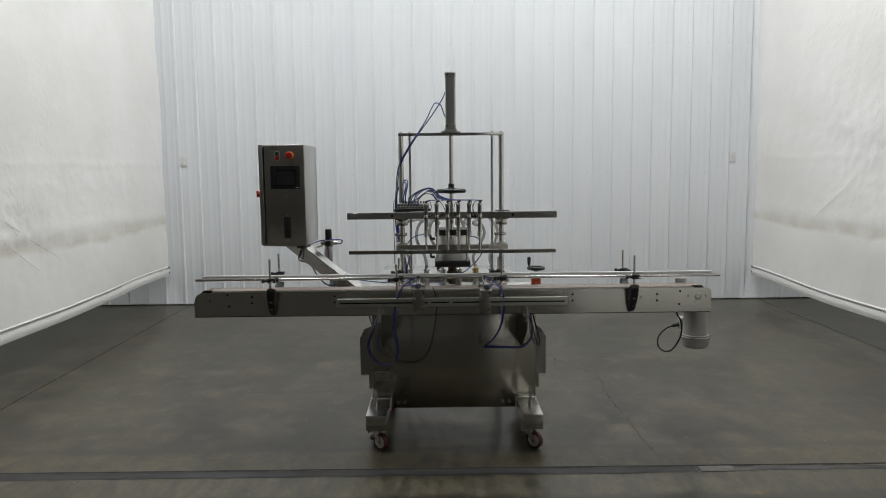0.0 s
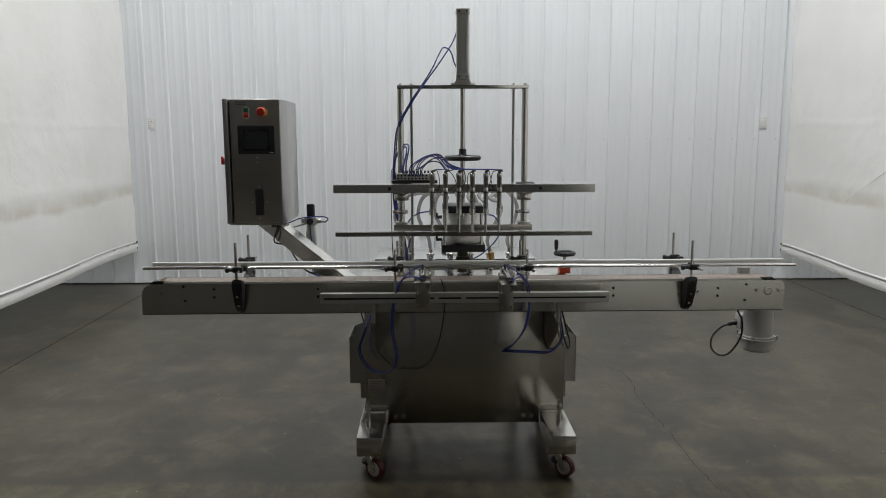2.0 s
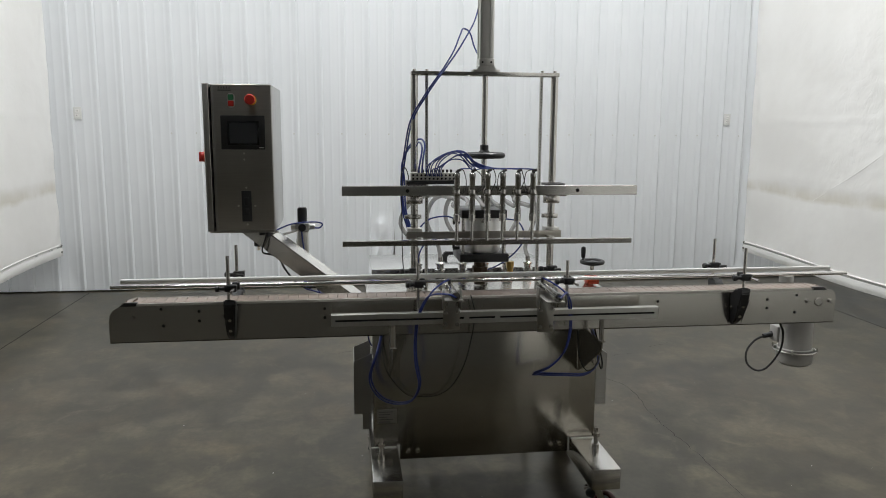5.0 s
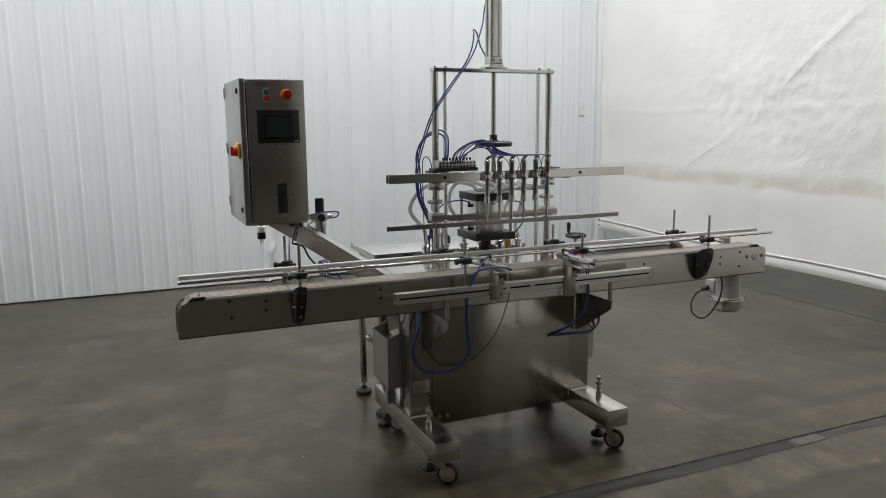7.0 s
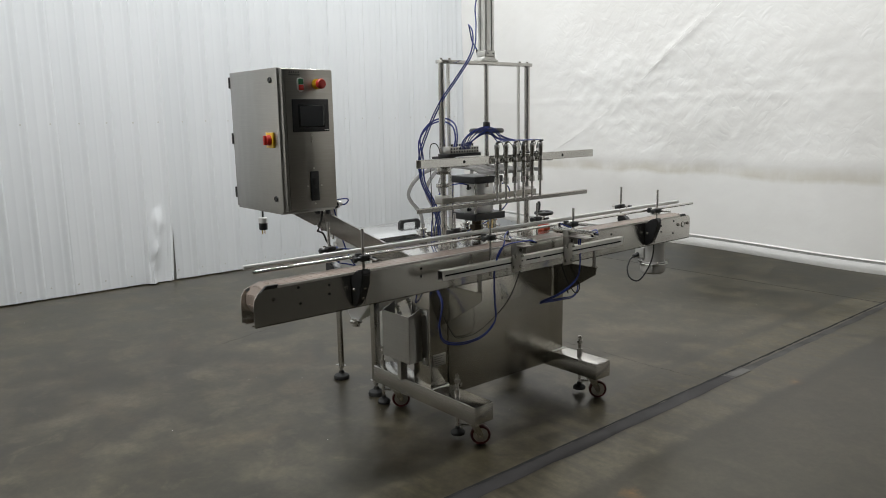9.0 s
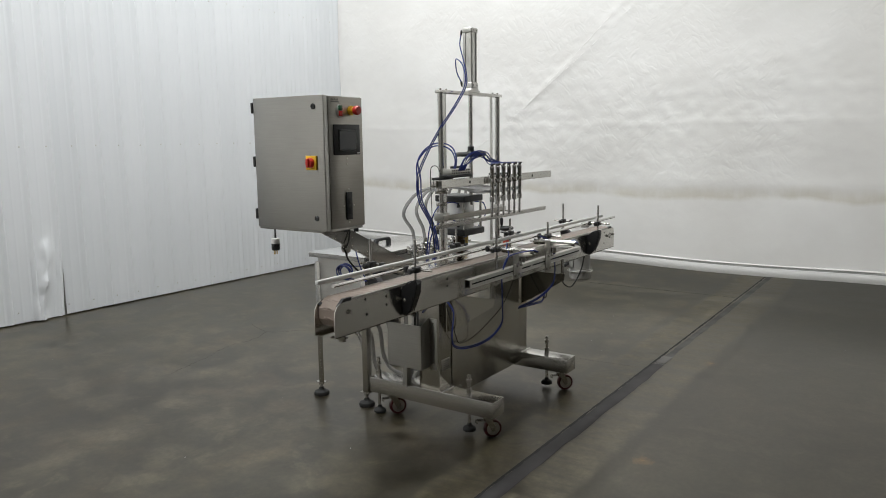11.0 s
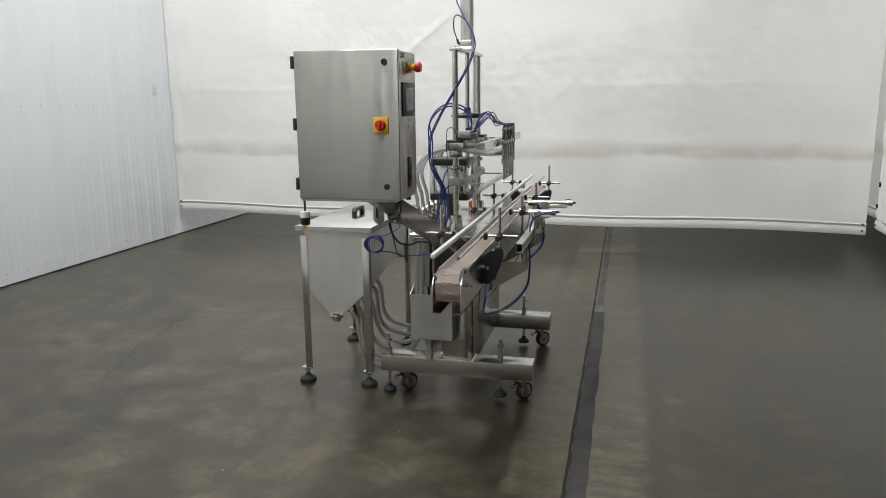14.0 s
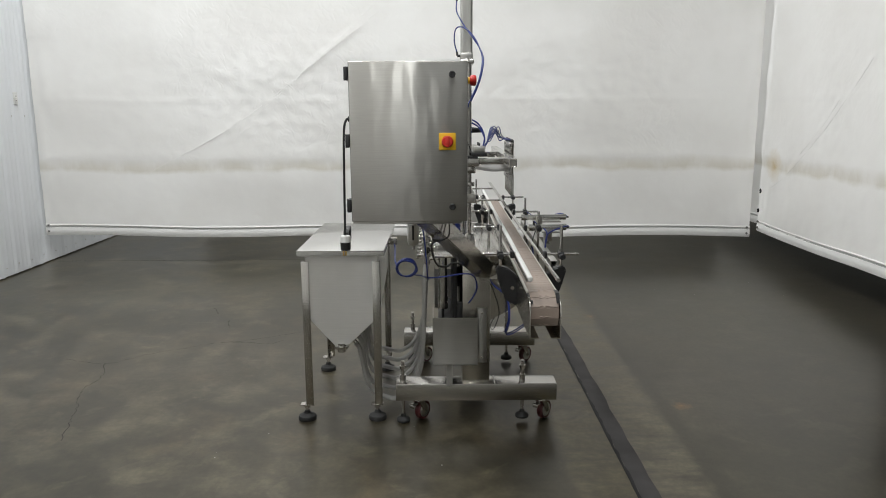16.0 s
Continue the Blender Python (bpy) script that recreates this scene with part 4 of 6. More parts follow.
# ---------------------------------------------------------------- guide rails
def rod_clamp(x, yr, ztop, zbot, rail_y, zr, side, label):
    """An upright rod with a cross rod and black star-knob clamps that hold a guide rail."""
    e = root("rail_post", (x, yr, zbot), label, "rail bracket", "guide rail posts")
    bm = B()
    add_cyl(bm, (x, yr, zbot), (x, yr, ztop), 0.0062, seg=14)
    part("upright", bm, BRIGHT, e)
    zc = zr + 0.006
    bm = B()
    add_box(bm, x - 0.014, x + 0.03, yr - 0.012, yr + 0.012, zc - 0.012, zc + 0.014, 0.004)
    add_cyl(bm, (x - 0.014, yr, zc), (x - 0.03, yr, zc), 0.008, seg=12)
    part("clamp", bm, BLACK, e, "black plastic cross clamp")
    bm = B()
    add_lathe(bm, [(0.006, 0), (0.013, 0.004), (0.013, 0.014), (0.009, 0.018), (0, 0.018)], (x - 0.03, yr, zc), (-1, 0, 0), 10)
    part("knob", bm, BLACK, e)
    bm = B()
    xr = x + 0.019
    add_cyl(bm, (xr, yr - side * 0.075, zc), (xr, rail_y - side * 0.004, zc), 0.0055, seg=12)
    part("cross_rod", bm, BRIGHT, e)
    bm = B()
    add_box(bm, xr - 0.014, xr + 0.014, rail_y - side * 0.018 - 0.008, rail_y - side * 0.018 + 0.008, zr - 0.012, zc + 0.012, 0.004)
    part("rail_clip", bm, BLACK, e)
    return e


def make_rails():
    bm = B()
    add_cyl(bm, (-1.376, 4.212, 0.964), (1.606, 4.220, 0.961), 0.0072, seg=14)
    e = thing("guide_rail", bm, POLISHED, "round polished steel front guide rail over conveyor", "guide rail", "guide rails", at=(0.1, 4.216, 0.96))
    e = root("guide_rail", (0.1, 4.312, 0.966), "steel rear guide rail with white plastic face", "guide rail", "guide rails")
    bm = B()
    add_box(bm, -1.362, 1.592, 4.3187, 4.3225, 0.955, 0.972, 0.001)
    part("rail_body", bm, POLISHED, e)
    bm = B()
    add_box(bm, -1.368, 1.592, 4.3015, 4.3185, 0.9565, 0.9755, 0.005, 3)
    part("plastic_cap", bm, WHITE_PLASTIC, e)
    for x in (-0.936, 1.094):
        rod_clamp(x, 4.133, 1.089, 0.922, 4.214, 0.962, 1, "steel rail post with black knob on conveyor front")
        rod_clamp(x - 0.004, 4.382, 1.092, 0.922, 4.314, 0.966, -1, "steel rail post with black knob behind conveyor")
    for x in (-0.232, 0.355):
        rod_clamp(x, 4.133, 1.052, 0.79, 4.214, 0.962, 1, "short steel rail post beside the filling station")
        rod_clamp(x, 4.382, 1.060, 0.868, 4.314, 0.966, -1, "short steel rail post beside the filling station")
    # black plastic brackets bolted to the side plates
    for x in (-0.936, 1.094):
        for y, s in ((CY0, -1), (CY1, 1)):
            e = root("rail_bracket", (x, y, 0.84), "black moulded rail bracket bolted to conveyor", "bracket", "rail brackets")
            bm = B()
            for px, py, pz in ((x - 0.018, 0.078, 0.927), (x + 0.024, 0.078, 0.927), (x - 0.018, 0.088, 0.905), (x + 0.024, 0.088, 0.905), (x - 0.020, 0.040, 0.918), (x + 0.024, 0.040, 0.918),
                               (x - 0.020, 0.0005, 0.885), (x + 0.022, 0.0005, 0.885), (x - 0.018, 0.068, 0.835), (x + 0.018, 0.068, 0.835), (x - 0.016, 0.046, 0.785), (x + 0.014, 0.046, 0.785),
                               (x - 0.014, 0.0005, CZ0 + 0.008), (x + 0.012, 0.0005, CZ0 + 0.008), (x - 0.014, 0.018, CZ0 + 0.010), (x + 0.012, 0.018, CZ0 + 0.010)):
                bm.verts.new((px, y + s * py, pz))
            bmesh.ops.convex_hull(bm, input=bm.verts[:])
            bmesh.ops.bevel(bm, geom=bm.edges[:], offset=0.004, segments=2, affect="EDGES")
            part("arm", bm, BLACK, e)
            bolts([(x, y + s * 0.0530, 0.803), (x + 0.001, y + s * 0.072, 0.848)], (0, s, -0.42), e, 0.0045, 0.004)
            bolts([(x - 0.019, y + s * 0.020, 0.835)], (-1, 0, 0), e, 0.006, 0.006)


make_rails()


def make_slotted_rail():
    e = root("slotted_rail", (0.08, 4.1, 0.732), "slotted stainless mounting rail on two short posts", "mounting rail")
    bm = B()
    x0, x1, y0, y1, z0, z1 = -0.562, 0.716, 4.086, 4.118, 0.823, 0.867
    add_box(bm, x0, x1, y0, y1, z1 - 0.003, z1, 0.001)
    add_box(bm, x0, x1, y0, y1, z0, z0 + 0.003, 0.001)
    add_box(bm, x0, x1, y1 - 0.003, y1, z0 + 0.001, z1 - 0.001)
    add_box(bm, x0, x1, y0, y0 + 0.003, z0 + 0.001, z0 + 0.017)
    add_box(bm, x0, x1, y0, y0 + 0.003, z0 + 0.025, z1 - 0.001)
    part("channel", bm, ALU, e)
    for xa, xb in ((x0, x0 + 0.015), (-0.06, -0.04), (0.06, 0.08), (x1 - 0.015, x1)):
        bm = B()
        add_box(bm, xa, xb, y0 + 0.0005, y0 + 0.0028, z0 + 0.016, z0 + 0.026)
        part("web", bm, ALU, e)
    # near-black sheet inside the channel, stands in for shade in the slot
    bm = B()
    add_box(bm, x0 + 0.01, x1 - 0.01, y0 + 0.006, y0 + 0.008, z0 + 0.006, z1 - 0.006)
    part("slot_liner", bm, HOLE, e)
    for x in (-0.33, 0.492):
        bm = B()
        add_cyl(bm, (x, 4.102, 0.7315), (x, 4.102, 0.8235), 0.0095, seg=16)
        part("post", bm, BRIGHT, e)


make_slotted_rail()


def make_stop(x, yend, low):
    """A small air cylinder on an upright plate, clamped to the slotted rail."""
    e = root("stop_cylinder", (x, 4.085, 0.80), "small air cylinder on a steel plate at slotted rail", "air cylinder", "bottle stop cylinders")
    bm = B()
    add_box(bm, x - 0.032, x + 0.032, 4.079, 4.085, low, 0.945, 0.002)
    part("plate", bm, STEEL_DARK, e)
    for xa in (x - 0.036, x + 0.030):
        bm = B()
        add_box(bm, xa, xa + 0.006, 4.05, 4.085, 0.885, 0.962, 0.001)
        part("cheek", bm, STEEL_DARK, e)
    # cradle under the barrel and the clamp screws that grip the rail
    bm = B()
    add_box(bm, x - 0.034, x + 0.034, yend + 0.02, 4.10, 0.926, 0.932, 0.001)
    part("cradle", bm, STEEL_DARK, e)
    for dx in (-0.024, 0.024):
        bm = B()
        add_cyl(bm, (x + dx, 4.068, 0.868), (x + dx, 4.068, 0.927), 0.004, seg=10)
        add_cyl(bm, (x + dx, 4.068, 0.868), (x + dx, 4.068, 0.876), 0.008, seg=6)
        part("clamp_screw", bm, BRIGHT, e)
    bolts([(x + dx, 4.079, z) for dx in (-0.022, 0.022) for z in (low + 0.022, 0.90)], (0, -1, 0), e, 0.006)
    bm = B()
    add_cyl(bm, (x, 4.155, 0.951), (x, yend, 0.953), 0.0155, seg=20)
    add_cyl(bm, (x, yend + 0.004, 0.953), (x, yend - 0.012, 0.953), 0.0165, seg=20)
    add_cyl(bm, (x, 4.165, 0.951), (x, 4.13, 0.951), 0.0175, seg=20)
    part("barrel", bm, POLISHED, e)
    bm = B()
    add_cyl(bm, (x, 4.16, 0.951), (x, 4.195, 0.951), 0.005, seg=10)
    part("piston_rod", bm, BRIGHT, e)
    bm = B()
    add_cyl(bm, (x, yend - 0.01, 0.953), (x, yend - 0.028, 0.953), 0.0055, seg=8)
    part("air_fitting", bm, BLACK, e)
    bm = B()
    add_cyl(bm, (x, 4.14, 0.965), (x, 4.14, 0.985), 0.006, seg=8)
    part("air_fitting", bm, BLACK, e)


make_stop(-0.11, 3.985, 0.80)
make_stop(0.257, 3.925, 0.78)


# ---------------------------------------------------------------- filling head
PL, PR, PY = -0.214, 0.381, 4.484
MX = 0.083


def make_head():
    e = root("filling_head", (MX, PY, 0.868), "stainless filling head with six nozzles on two posts", "filling head")
    for x in (PL, PR):
        bm = B()
        add_cyl(bm, (x, PY, 0.8675), (x, PY, 1.774), 0.0155, seg=24)
        part("post", bm, BRIGHT, e)
        bm = B()
        add_lathe(bm, [(0.034, 0.868), (0.034, 0.935), (0.031, 0.94), (0.0157, 0.94)], (x, PY, 0), seg=24)
        part("post_socket", bm, BRIGHT, e)
        bm = B()
        add_lathe(bm, [(0.0158, 1.244), (0.034, 1.244), (0.036, 1.247), (0.036, 1.276), (0.034, 1.279), (0.0158, 1.279)], (x, PY, 0), seg=28)
        part("bearing_collar", bm, BRIGHT, e)
        bm = B()
        add_lathe(bm, [(0.0158, 1.180), (0.029, 1.180), (0.030, 1.182), (0.030, 1.196), (0.029, 1.198), (0.0158, 1.198)], (x, PY, 0), seg=24)
        add_box(bm, x - 0.042, x - 0.024, PY - 0.014, PY + 0.006, 1.181, 1.197, 0.002)
        part("shaft_collar", bm, BRIGHT, e)
        # carriage block and arm to the nozzle bar
        bm = B()
        add_box(bm, x - 0.04, x + 0.04, PY - 0.05, PY + 0.045, 1.279, 1.318, 0.003)
        add_box(bm, x - 0.017, x + 0.017, 4.311, PY - 0.048, 1.287, 1.316, 0.002)
        part("carriage_arm", bm, STEEL_Y, e)
        bm = B()
        add_box(bm, x - 0.036, x + 0.046, PY - 0.045, PY + 0.04, 1.3185, 1.330, 0.002)
        part("carriage_cap", bm, BLACK, e)
    # perforated racks
    for x in (-0.162, 0.326):
        bm = B()
        add_box(bm, x - 0.006, x + 0.006, PY + 0.004, PY + 0.016, 0.8675, 1.774)
        rack = part("rack_bar", bm, ALU, e)
        bm = B()
        for k in range(64):
            z = 0.90 + k * 0.0135
            add_cyl(bm, (x, PY + 0.0032, z), (x, PY + 0.006, z), 0.0021, seg=6)
        part("holes", bm, INK, rack)
    bm = B()
    add_box(bm, PL - 0.014, PR + 0.014, PY - 0.026, PY + 0.026, 1.774, 1.790, 0.002)
    part("crossbar", bm, STEEL_X, e)
    bolts([(x, PY, 1.789) for x in (PL, PR, -0.162, 0.326)], (0, 0, 1), e, 0.007, 0.010)
    # central rod and handwheel
    bm = B()
    add_cyl(bm, (MX, PY, 1.16), (MX, PY, 1.776), 0.0122, seg=20)
    part("spindle", bm, BRIGHT, e)
    bm = B()
    R, r = 0.077, 0.0125
    add_lathe(bm, [(R + r * math.cos(a), 1.447 + r * math.sin(a)) for a in [2 * math.pi * k / 10 for k in range(11)]], (MX, PY, 0), seg=40)
    wheel = part("handwheel", bm, BLACK, e, "black plastic handwheel")
    bm = B()
    add_lathe(bm, [(0.0124, 1.432), (0.027, 1.432), (0.03, 1.44), (0.024, 1.462), (0.018, 1.468), (0.018, 1.488), (0.016, 1.491), (0.0124, 1.491)], (MX, PY, 0), seg=24)
    for k in range(3):
        a = 2 * math.pi * k / 3 + 0.4
        c, s = math.cos(a), math.sin(a)
        add_tube(bm, [(MX + 0.02 * c, PY + 0.02 * s, 1.455), (MX + 0.05 * c, PY + 0.05 * s, 1.452), (MX + 0.074 * c, PY + 0.074 * s, 1.447)], 0.008, 8, 3)
    part("hub", bm, BLACK, wheel)
    # nozzle bar: a square tube, open at its ends
    def square_tube(bm, x0, x1, y0, y1, z0, z1, t=0.003):
        add_box(bm, x0, x1, y0, y1, z1 - t, z1, 0.001, 1)
        add_box(bm, x0, x1, y0, y1, z0, z0 + t, 0.001, 1)
        add_box(bm, x0, x1, y0, y0 + t, z0 + t * 0.9, z1 - t * 0.9)
        add_box(bm, x0, x1, y1 - t, y1, z0 + t * 0.9, z1 - t * 0.9)
    bm = B()
    square_tube(bm, -0.516, 0.681, 4.274, 4.3095, 1.295, 1.333)
    bar = part("nozzle_bar", bm, STEEL_X, e, "square stainless tube")
    for x in (-0.500, 0.662):
        bm = B()
        add_box(bm, x, x + 0.003, 4.2775, 4.306, 1.2985, 1.3295)
        part("end_plug", bm, STEEL_DARK, bar)
    discs([(x, 4.2735, 1.314) for x in (-0.26, 0.43)], (0, 1, 0), bar, 0.0075)
    # nozzles
    first = None
    for k in range(6):
        x = -0.066 + 0.0612 * k
        if first:
            again(first, dx=x + 0.066)
            continue
        y = 4.256
        bm = B()
        add_lathe(bm, [(0.0105, 1.205), (0.0112, 1.21), (0.0112, 1.365), (0.0125, 1.368), (0.0125, 1.383), (0.006, 1.388), (0, 1.388)], (x, y, 0), seg=18)
        first = part("nozzle", bm, STEEL_Z, e, "slim polished filling nozzle")
        bm = B()
        add_lathe(bm, [(0.0135, 1.195), (0.0135, 1.222), (0.0105, 1.226)], (x, y, 0), seg=18)
        part("lower_ring", bm, BRIGHT, first)
        bm = B()
        add_lathe(bm, [(0.0135, 1.296), (0.0145, 1.298), (0.0145, 1.318), (0.0135, 1.32)], (x, y, 0), seg=18)
        part("upper_ring", bm, BRIGHT, first)
        bm = B()
        add_cyl(bm, (x, y, 1.115), (x, y, 1.2), 0.0062, seg=14)
        part("tip", bm, BRIGHT, first)
        bm = B()
        add_box(bm, x - 0.011, x + 0.011, y, 4.2745, 1.298, 1.326, 0.002)
        part("clamp", bm, ALU, first)
        bm = B()
        add_cyl(bm, (x, y, 1.388), (x, y, 1.395), 0.0065, seg=10)
        add_cyl(bm, (x, y, 1.393), (x + 0.014, y - 0.004, 1.398), 0.0055, seg=8)
        part("air_elbow", bm, BLACK, first)
    # drip bar and lift plate
    bm = B()
    add_box(bm, -0.25, 0.418, 4.447, 4.452, 1.098, 1.128, 0.001)
    add_box(bm, -0.25, 0.418, 4.452, PY + 0.02, 1.098, 1.103, 0.001)
    part("lift_plate", bm, STEEL_PANEL, e, "folded stainless cross plate")
    for x in (PL, PR):
        bm = B()
        add_box(bm, x - 0.03, x + 0.03, PY - 0.031, PY + 0.031, 1.1035, 1.14, 0.003)
        part("slide_block", bm, ALU, e)
    for x in (PL + 0.02, PR - 0.02):
        bm = B()
        add_box(bm, x - 0.012, x + 0.012, 4.318, 4.4475, 1.102, 1.109, 0.001)
        part("drip_arm", bm, STEEL_X, e)
    bm = B()
    add_prism(bm, [(4.3115, 1.090), (4.3100, 1.108), (4.3125, 1.1095), (4.3140, 1.091)], "x", -0.516, 0.682)
    add_prism(bm, [(4.310, 1.1085), (4.327, 1.110), (4.327, 1.112), (4.310, 1.1105)], "x", -0.516, 0.682)
    part("drip_tray", bm, STEEL_FRONT, e, "folded stainless drip channel")
    return e


make_head()


def make_air_cylinder():
    e = root("air_cylinder", (MX, PY, 1.79), "tall anodised air cylinder on top of the frame", "air cylinder")
    z0, z1, h = 1.845, 2.112, 0.031
    bm = B()
    pts = []
    for sx, sy in ((1, 1), (-1, 1), (-1, -1), (1, -1)):
        cx, cy = sx * (h - 0.009), sy * (h - 0.009)
        for k in range(5):
            a = math.atan2(sy, sx) - math.pi / 4 + k * math.pi / 8
            pts.append((MX + cx + 0.009 * math.cos(a), PY + cy + 0.009 * math.sin(a)))
        # lengthwise groove in each flat
        nx, ny = (0, 1) if sx > 0 and sy > 0 else (-1, 0) if sy > 0 else (0, -1) if sx < 0 else (1, 0)
        tx, ty = -ny, nx
        for s, d in ((-0.012, 0), (-0.012, -0.004), (0.012, -0.004), (0.012, 0)):
            pts.append((MX + nx * (h + d) + tx * s, PY + ny * (h + d) + ty * s))
    add_prism(bm, pts, "z", z0, z1)
    part("profile_tube", bm, ALU, e)
    for za, zb in ((1.812, 1.8455), (2.1115, 2.140)):
        bm = B()
        add_box(bm, MX - 0.033, MX + 0.033, PY - 0.033, PY + 0.033, za, zb, 0.006, 3)
        cap = part("end_cap", bm, ALU, e)
        discs([(MX + dx, PY - 0.0336, (za + zb) / 2) for dx in (-0.018, 0.018)], (0, 1, 0), cap, 0.004)
    bm = B()
    add_box(bm, MX - 0.056, MX + 0.056, PY - 0.03, PY + 0.03, 1.790, 1.800, 0.002)
    add_prism(bm, [(MX - 0.040, 1.7995), (MX + 0.040, 1.7995), (MX + 0.033, 1.8125), (MX - 0.033, 1.8125)], "y", PY - 0.03, PY + 0.03)
    part("foot_flange", bm, ALU, e)
    for z, turn in ((2.126, -0.022), (1.83, 0.022)):
        bm = B()
        add_cyl(bm, (MX - 0.012, PY + 0.033, z), (MX - 0.012, PY + 0.049, z), 0.007, seg=8)
        add_cyl(bm, (MX - 0.012, PY + 0.047, z), (MX - 0.014, PY + 0.051, z + turn), 0.0065, seg=8)
        part("air_fitting", bm, BLACK, e)


make_air_cylinder()


def make_pump():
    e = root("drive_pump", (0.086, 4.57, 0.868), "steel drum actuator between two black plates", "pump")
    x0, x1, y0, y1 = -0.02, 0.194, 4.462, 4.676
    bm = B()
    add_box(bm, x0, x1, y0, y1, 0.990, 1.026, 0.004)
    part("bottom_plate", bm, BLACK, e)
    bm = B()
    add_box(bm, x0 + 0.006, x1 - 0.010, y0 + 0.005, y1 - 0.008, 1.180, 1.216, 0.004)
    part("top_plate", bm, BLACK, e)
    bm = B()
    add_lathe(bm, [(0.085, 1.0255), (0.087, 1.03), (0.087, 1.176), (0.085, 1.1805)], (0.086, 4.568, 0), seg=40)
    part("drum", bm, MATTE_ALU, e)
    for dx in (-0.090, 0.088):
        for dy in (-0.090, 0.088):
            bm = B()
            add_cyl(bm, (0.086 + dx, 4.568 + dy, 1.024), (0.086 + dx, 4.568 + dy, 1.182), 0.0075, seg=10)
            part("tie_rod", bm, BRIGHT, e)
    bm = B()
    add_cyl(bm, (0.086, 4.568, 0.875), (0.086, 4.568, 0.987), 0.026, seg=20)
    add_cyl(bm, (0.086, 4.568, 0.93), (0.086, 4.568, 0.955), 0.036, seg=6)
    part("neck", bm, plain("dark_bronze_fitting", (0.07, 0.055, 0.04), 0.4, 1.0), e)
    bm = B()
    add_cyl(bm, (0.235, 4.62, 0.868), (0.235, 4.62, 0.915), 0.012, seg=16)
    part("riser", bm, BRIGHT, e)
    bm = B()
    add_cyl(bm, (0.235, 4.62, 0.913), (0.235, 4.62, 0.955), 0.014, seg=16)
    add_cyl(bm, (0.235, 4.62, 0.935), (0.235, 4.62, 0.965), 0.018, seg=6)
    part("brass_fitting", bm, BRASS, e, "brass fitting")
    for z in (1.16, 1.05):
        bm = B()
        add_cyl(bm, (-0.02, 4.50, z), (-0.045, 4.49, z), 0.008, seg=8)
        add_cyl(bm, (-0.043, 4.49, z), (-0.043, 4.49, z + 0.02), 0.006, seg=8)
        part("air_fitting", bm, BLACK, e)


make_pump()


# valves under the hoses
VX = [-0.178 + 0.103 * k for k in range(6)]
VY = 4.70


def make_valve(x, first=[]):
    if first:
        return copy_thing(first[0], pose(x, VY, 0.876))
    e = root("product_valve", (x, VY, 0.876), "small stainless three-way valve with clamp rings", "valve", "product valves behind deck")
    bm = B()
    add_lathe(bm, [(0.012, -0.085), (0.012, -0.06), (0.022, -0.058), (0.022, -0.048), (0.016, -0.044), (0.016, -0.012), (0.022, -0.008), (0.022, 0.012), (0.016, 0.016), (0.016, 0.03), (0.024, 0.034), (0.024, 0.042), (0.017, 0.046), (0.017, 0.062), (0.022, 0.064), (0.022, 0.072), (0.012, 0.078), (0.0115, 0.1), (0, 0.1)],
              (x, VY, 0.876), seg=20)
    part("valve_body", bm, POLISHED, e)
    # port clamped to the deck, and a clamp with its wing nut on the other side
    bm = B()
    add_cyl(bm, (x, VY, 0.862), (x, 4.65, 0.862), 0.0065, seg=12)
    part("deck_port", bm, POLISHED, e)
    for z in (0.822, 0.914):
        bm = B()
        add_cyl(bm, (x, VY + 0.015, z), (x, VY + 0.046, z), 0.0042, seg=8)
        add_cyl(bm, (x, VY + 0.022, z), (x, VY + 0.030, z), 0.008, seg=6)
        part("clamp_bolt", bm, POLISHED, e)
        bm = B()
        add_cyl(bm, (x, VY + 0.028, z), (x, VY + 0.046, z), 0.0075, seg=12)
        for sz in (-1, 1):
            add_prism(bm, [(VY + 0.030, z + sz * 0.004), (VY + 0.043, z + sz * 0.004), (VY + 0.052, z + sz * 0.020), (VY + 0.040, z + sz * 0.021)], "x", x - 0.0028, x + 0.0028)
        part("wing_nut", bm, POLISHED, e)
        bm = B()
        add_cyl(bm, (x, VY - 0.015, z), (x, VY - 0.05, z), 0.0045, seg=8)
        part("clamp_pin", bm, POLISHED, e)
    first.append(e)
    return e


for vx in VX:
    make_valve(vx)


# piston cylinders that hang below the deck behind the body
def make_piston(x, first=[]):
    y = 4.615
    if first:
        return copy_thing(first[0], pose(x, y, 0.855))
    e = root("piston_pump", (x, y, 0.855), "slim upright piston pump behind machine body", "pump", "piston pumps")
    bm = B()
    add_cyl(bm, (x, y, 0.60), (x, y, 0.855), 0.021, seg=20)
    part("barrel", bm, POLISHED, e)
    bm = B()
    add_cyl(bm, (x, y, 0.575), (x, y, 0.605), 0.026, seg=20)
    part("collar", bm, BRIGHT, e)
    bm = B()
    add_cyl(bm, (x, y, 0.42), (x, y, 0.58), 0.007, seg=12)
    part("rod", bm, RUBBER, e)
    bm = B()
    add_cyl(bm, (x, y + 0.02, 0.83), (x, y + 0.075, 0.83), 0.011, seg=12)
    add_cyl(bm, (x, y + 0.075, 0.80), (x, y + 0.075, 0.845), 0.013, seg=12)
    part("inlet_elbow", bm, POLISHED, e)
    first.append(e)
    return e


for k in range(6):
    make_piston(-0.30 + 0.13 * k)

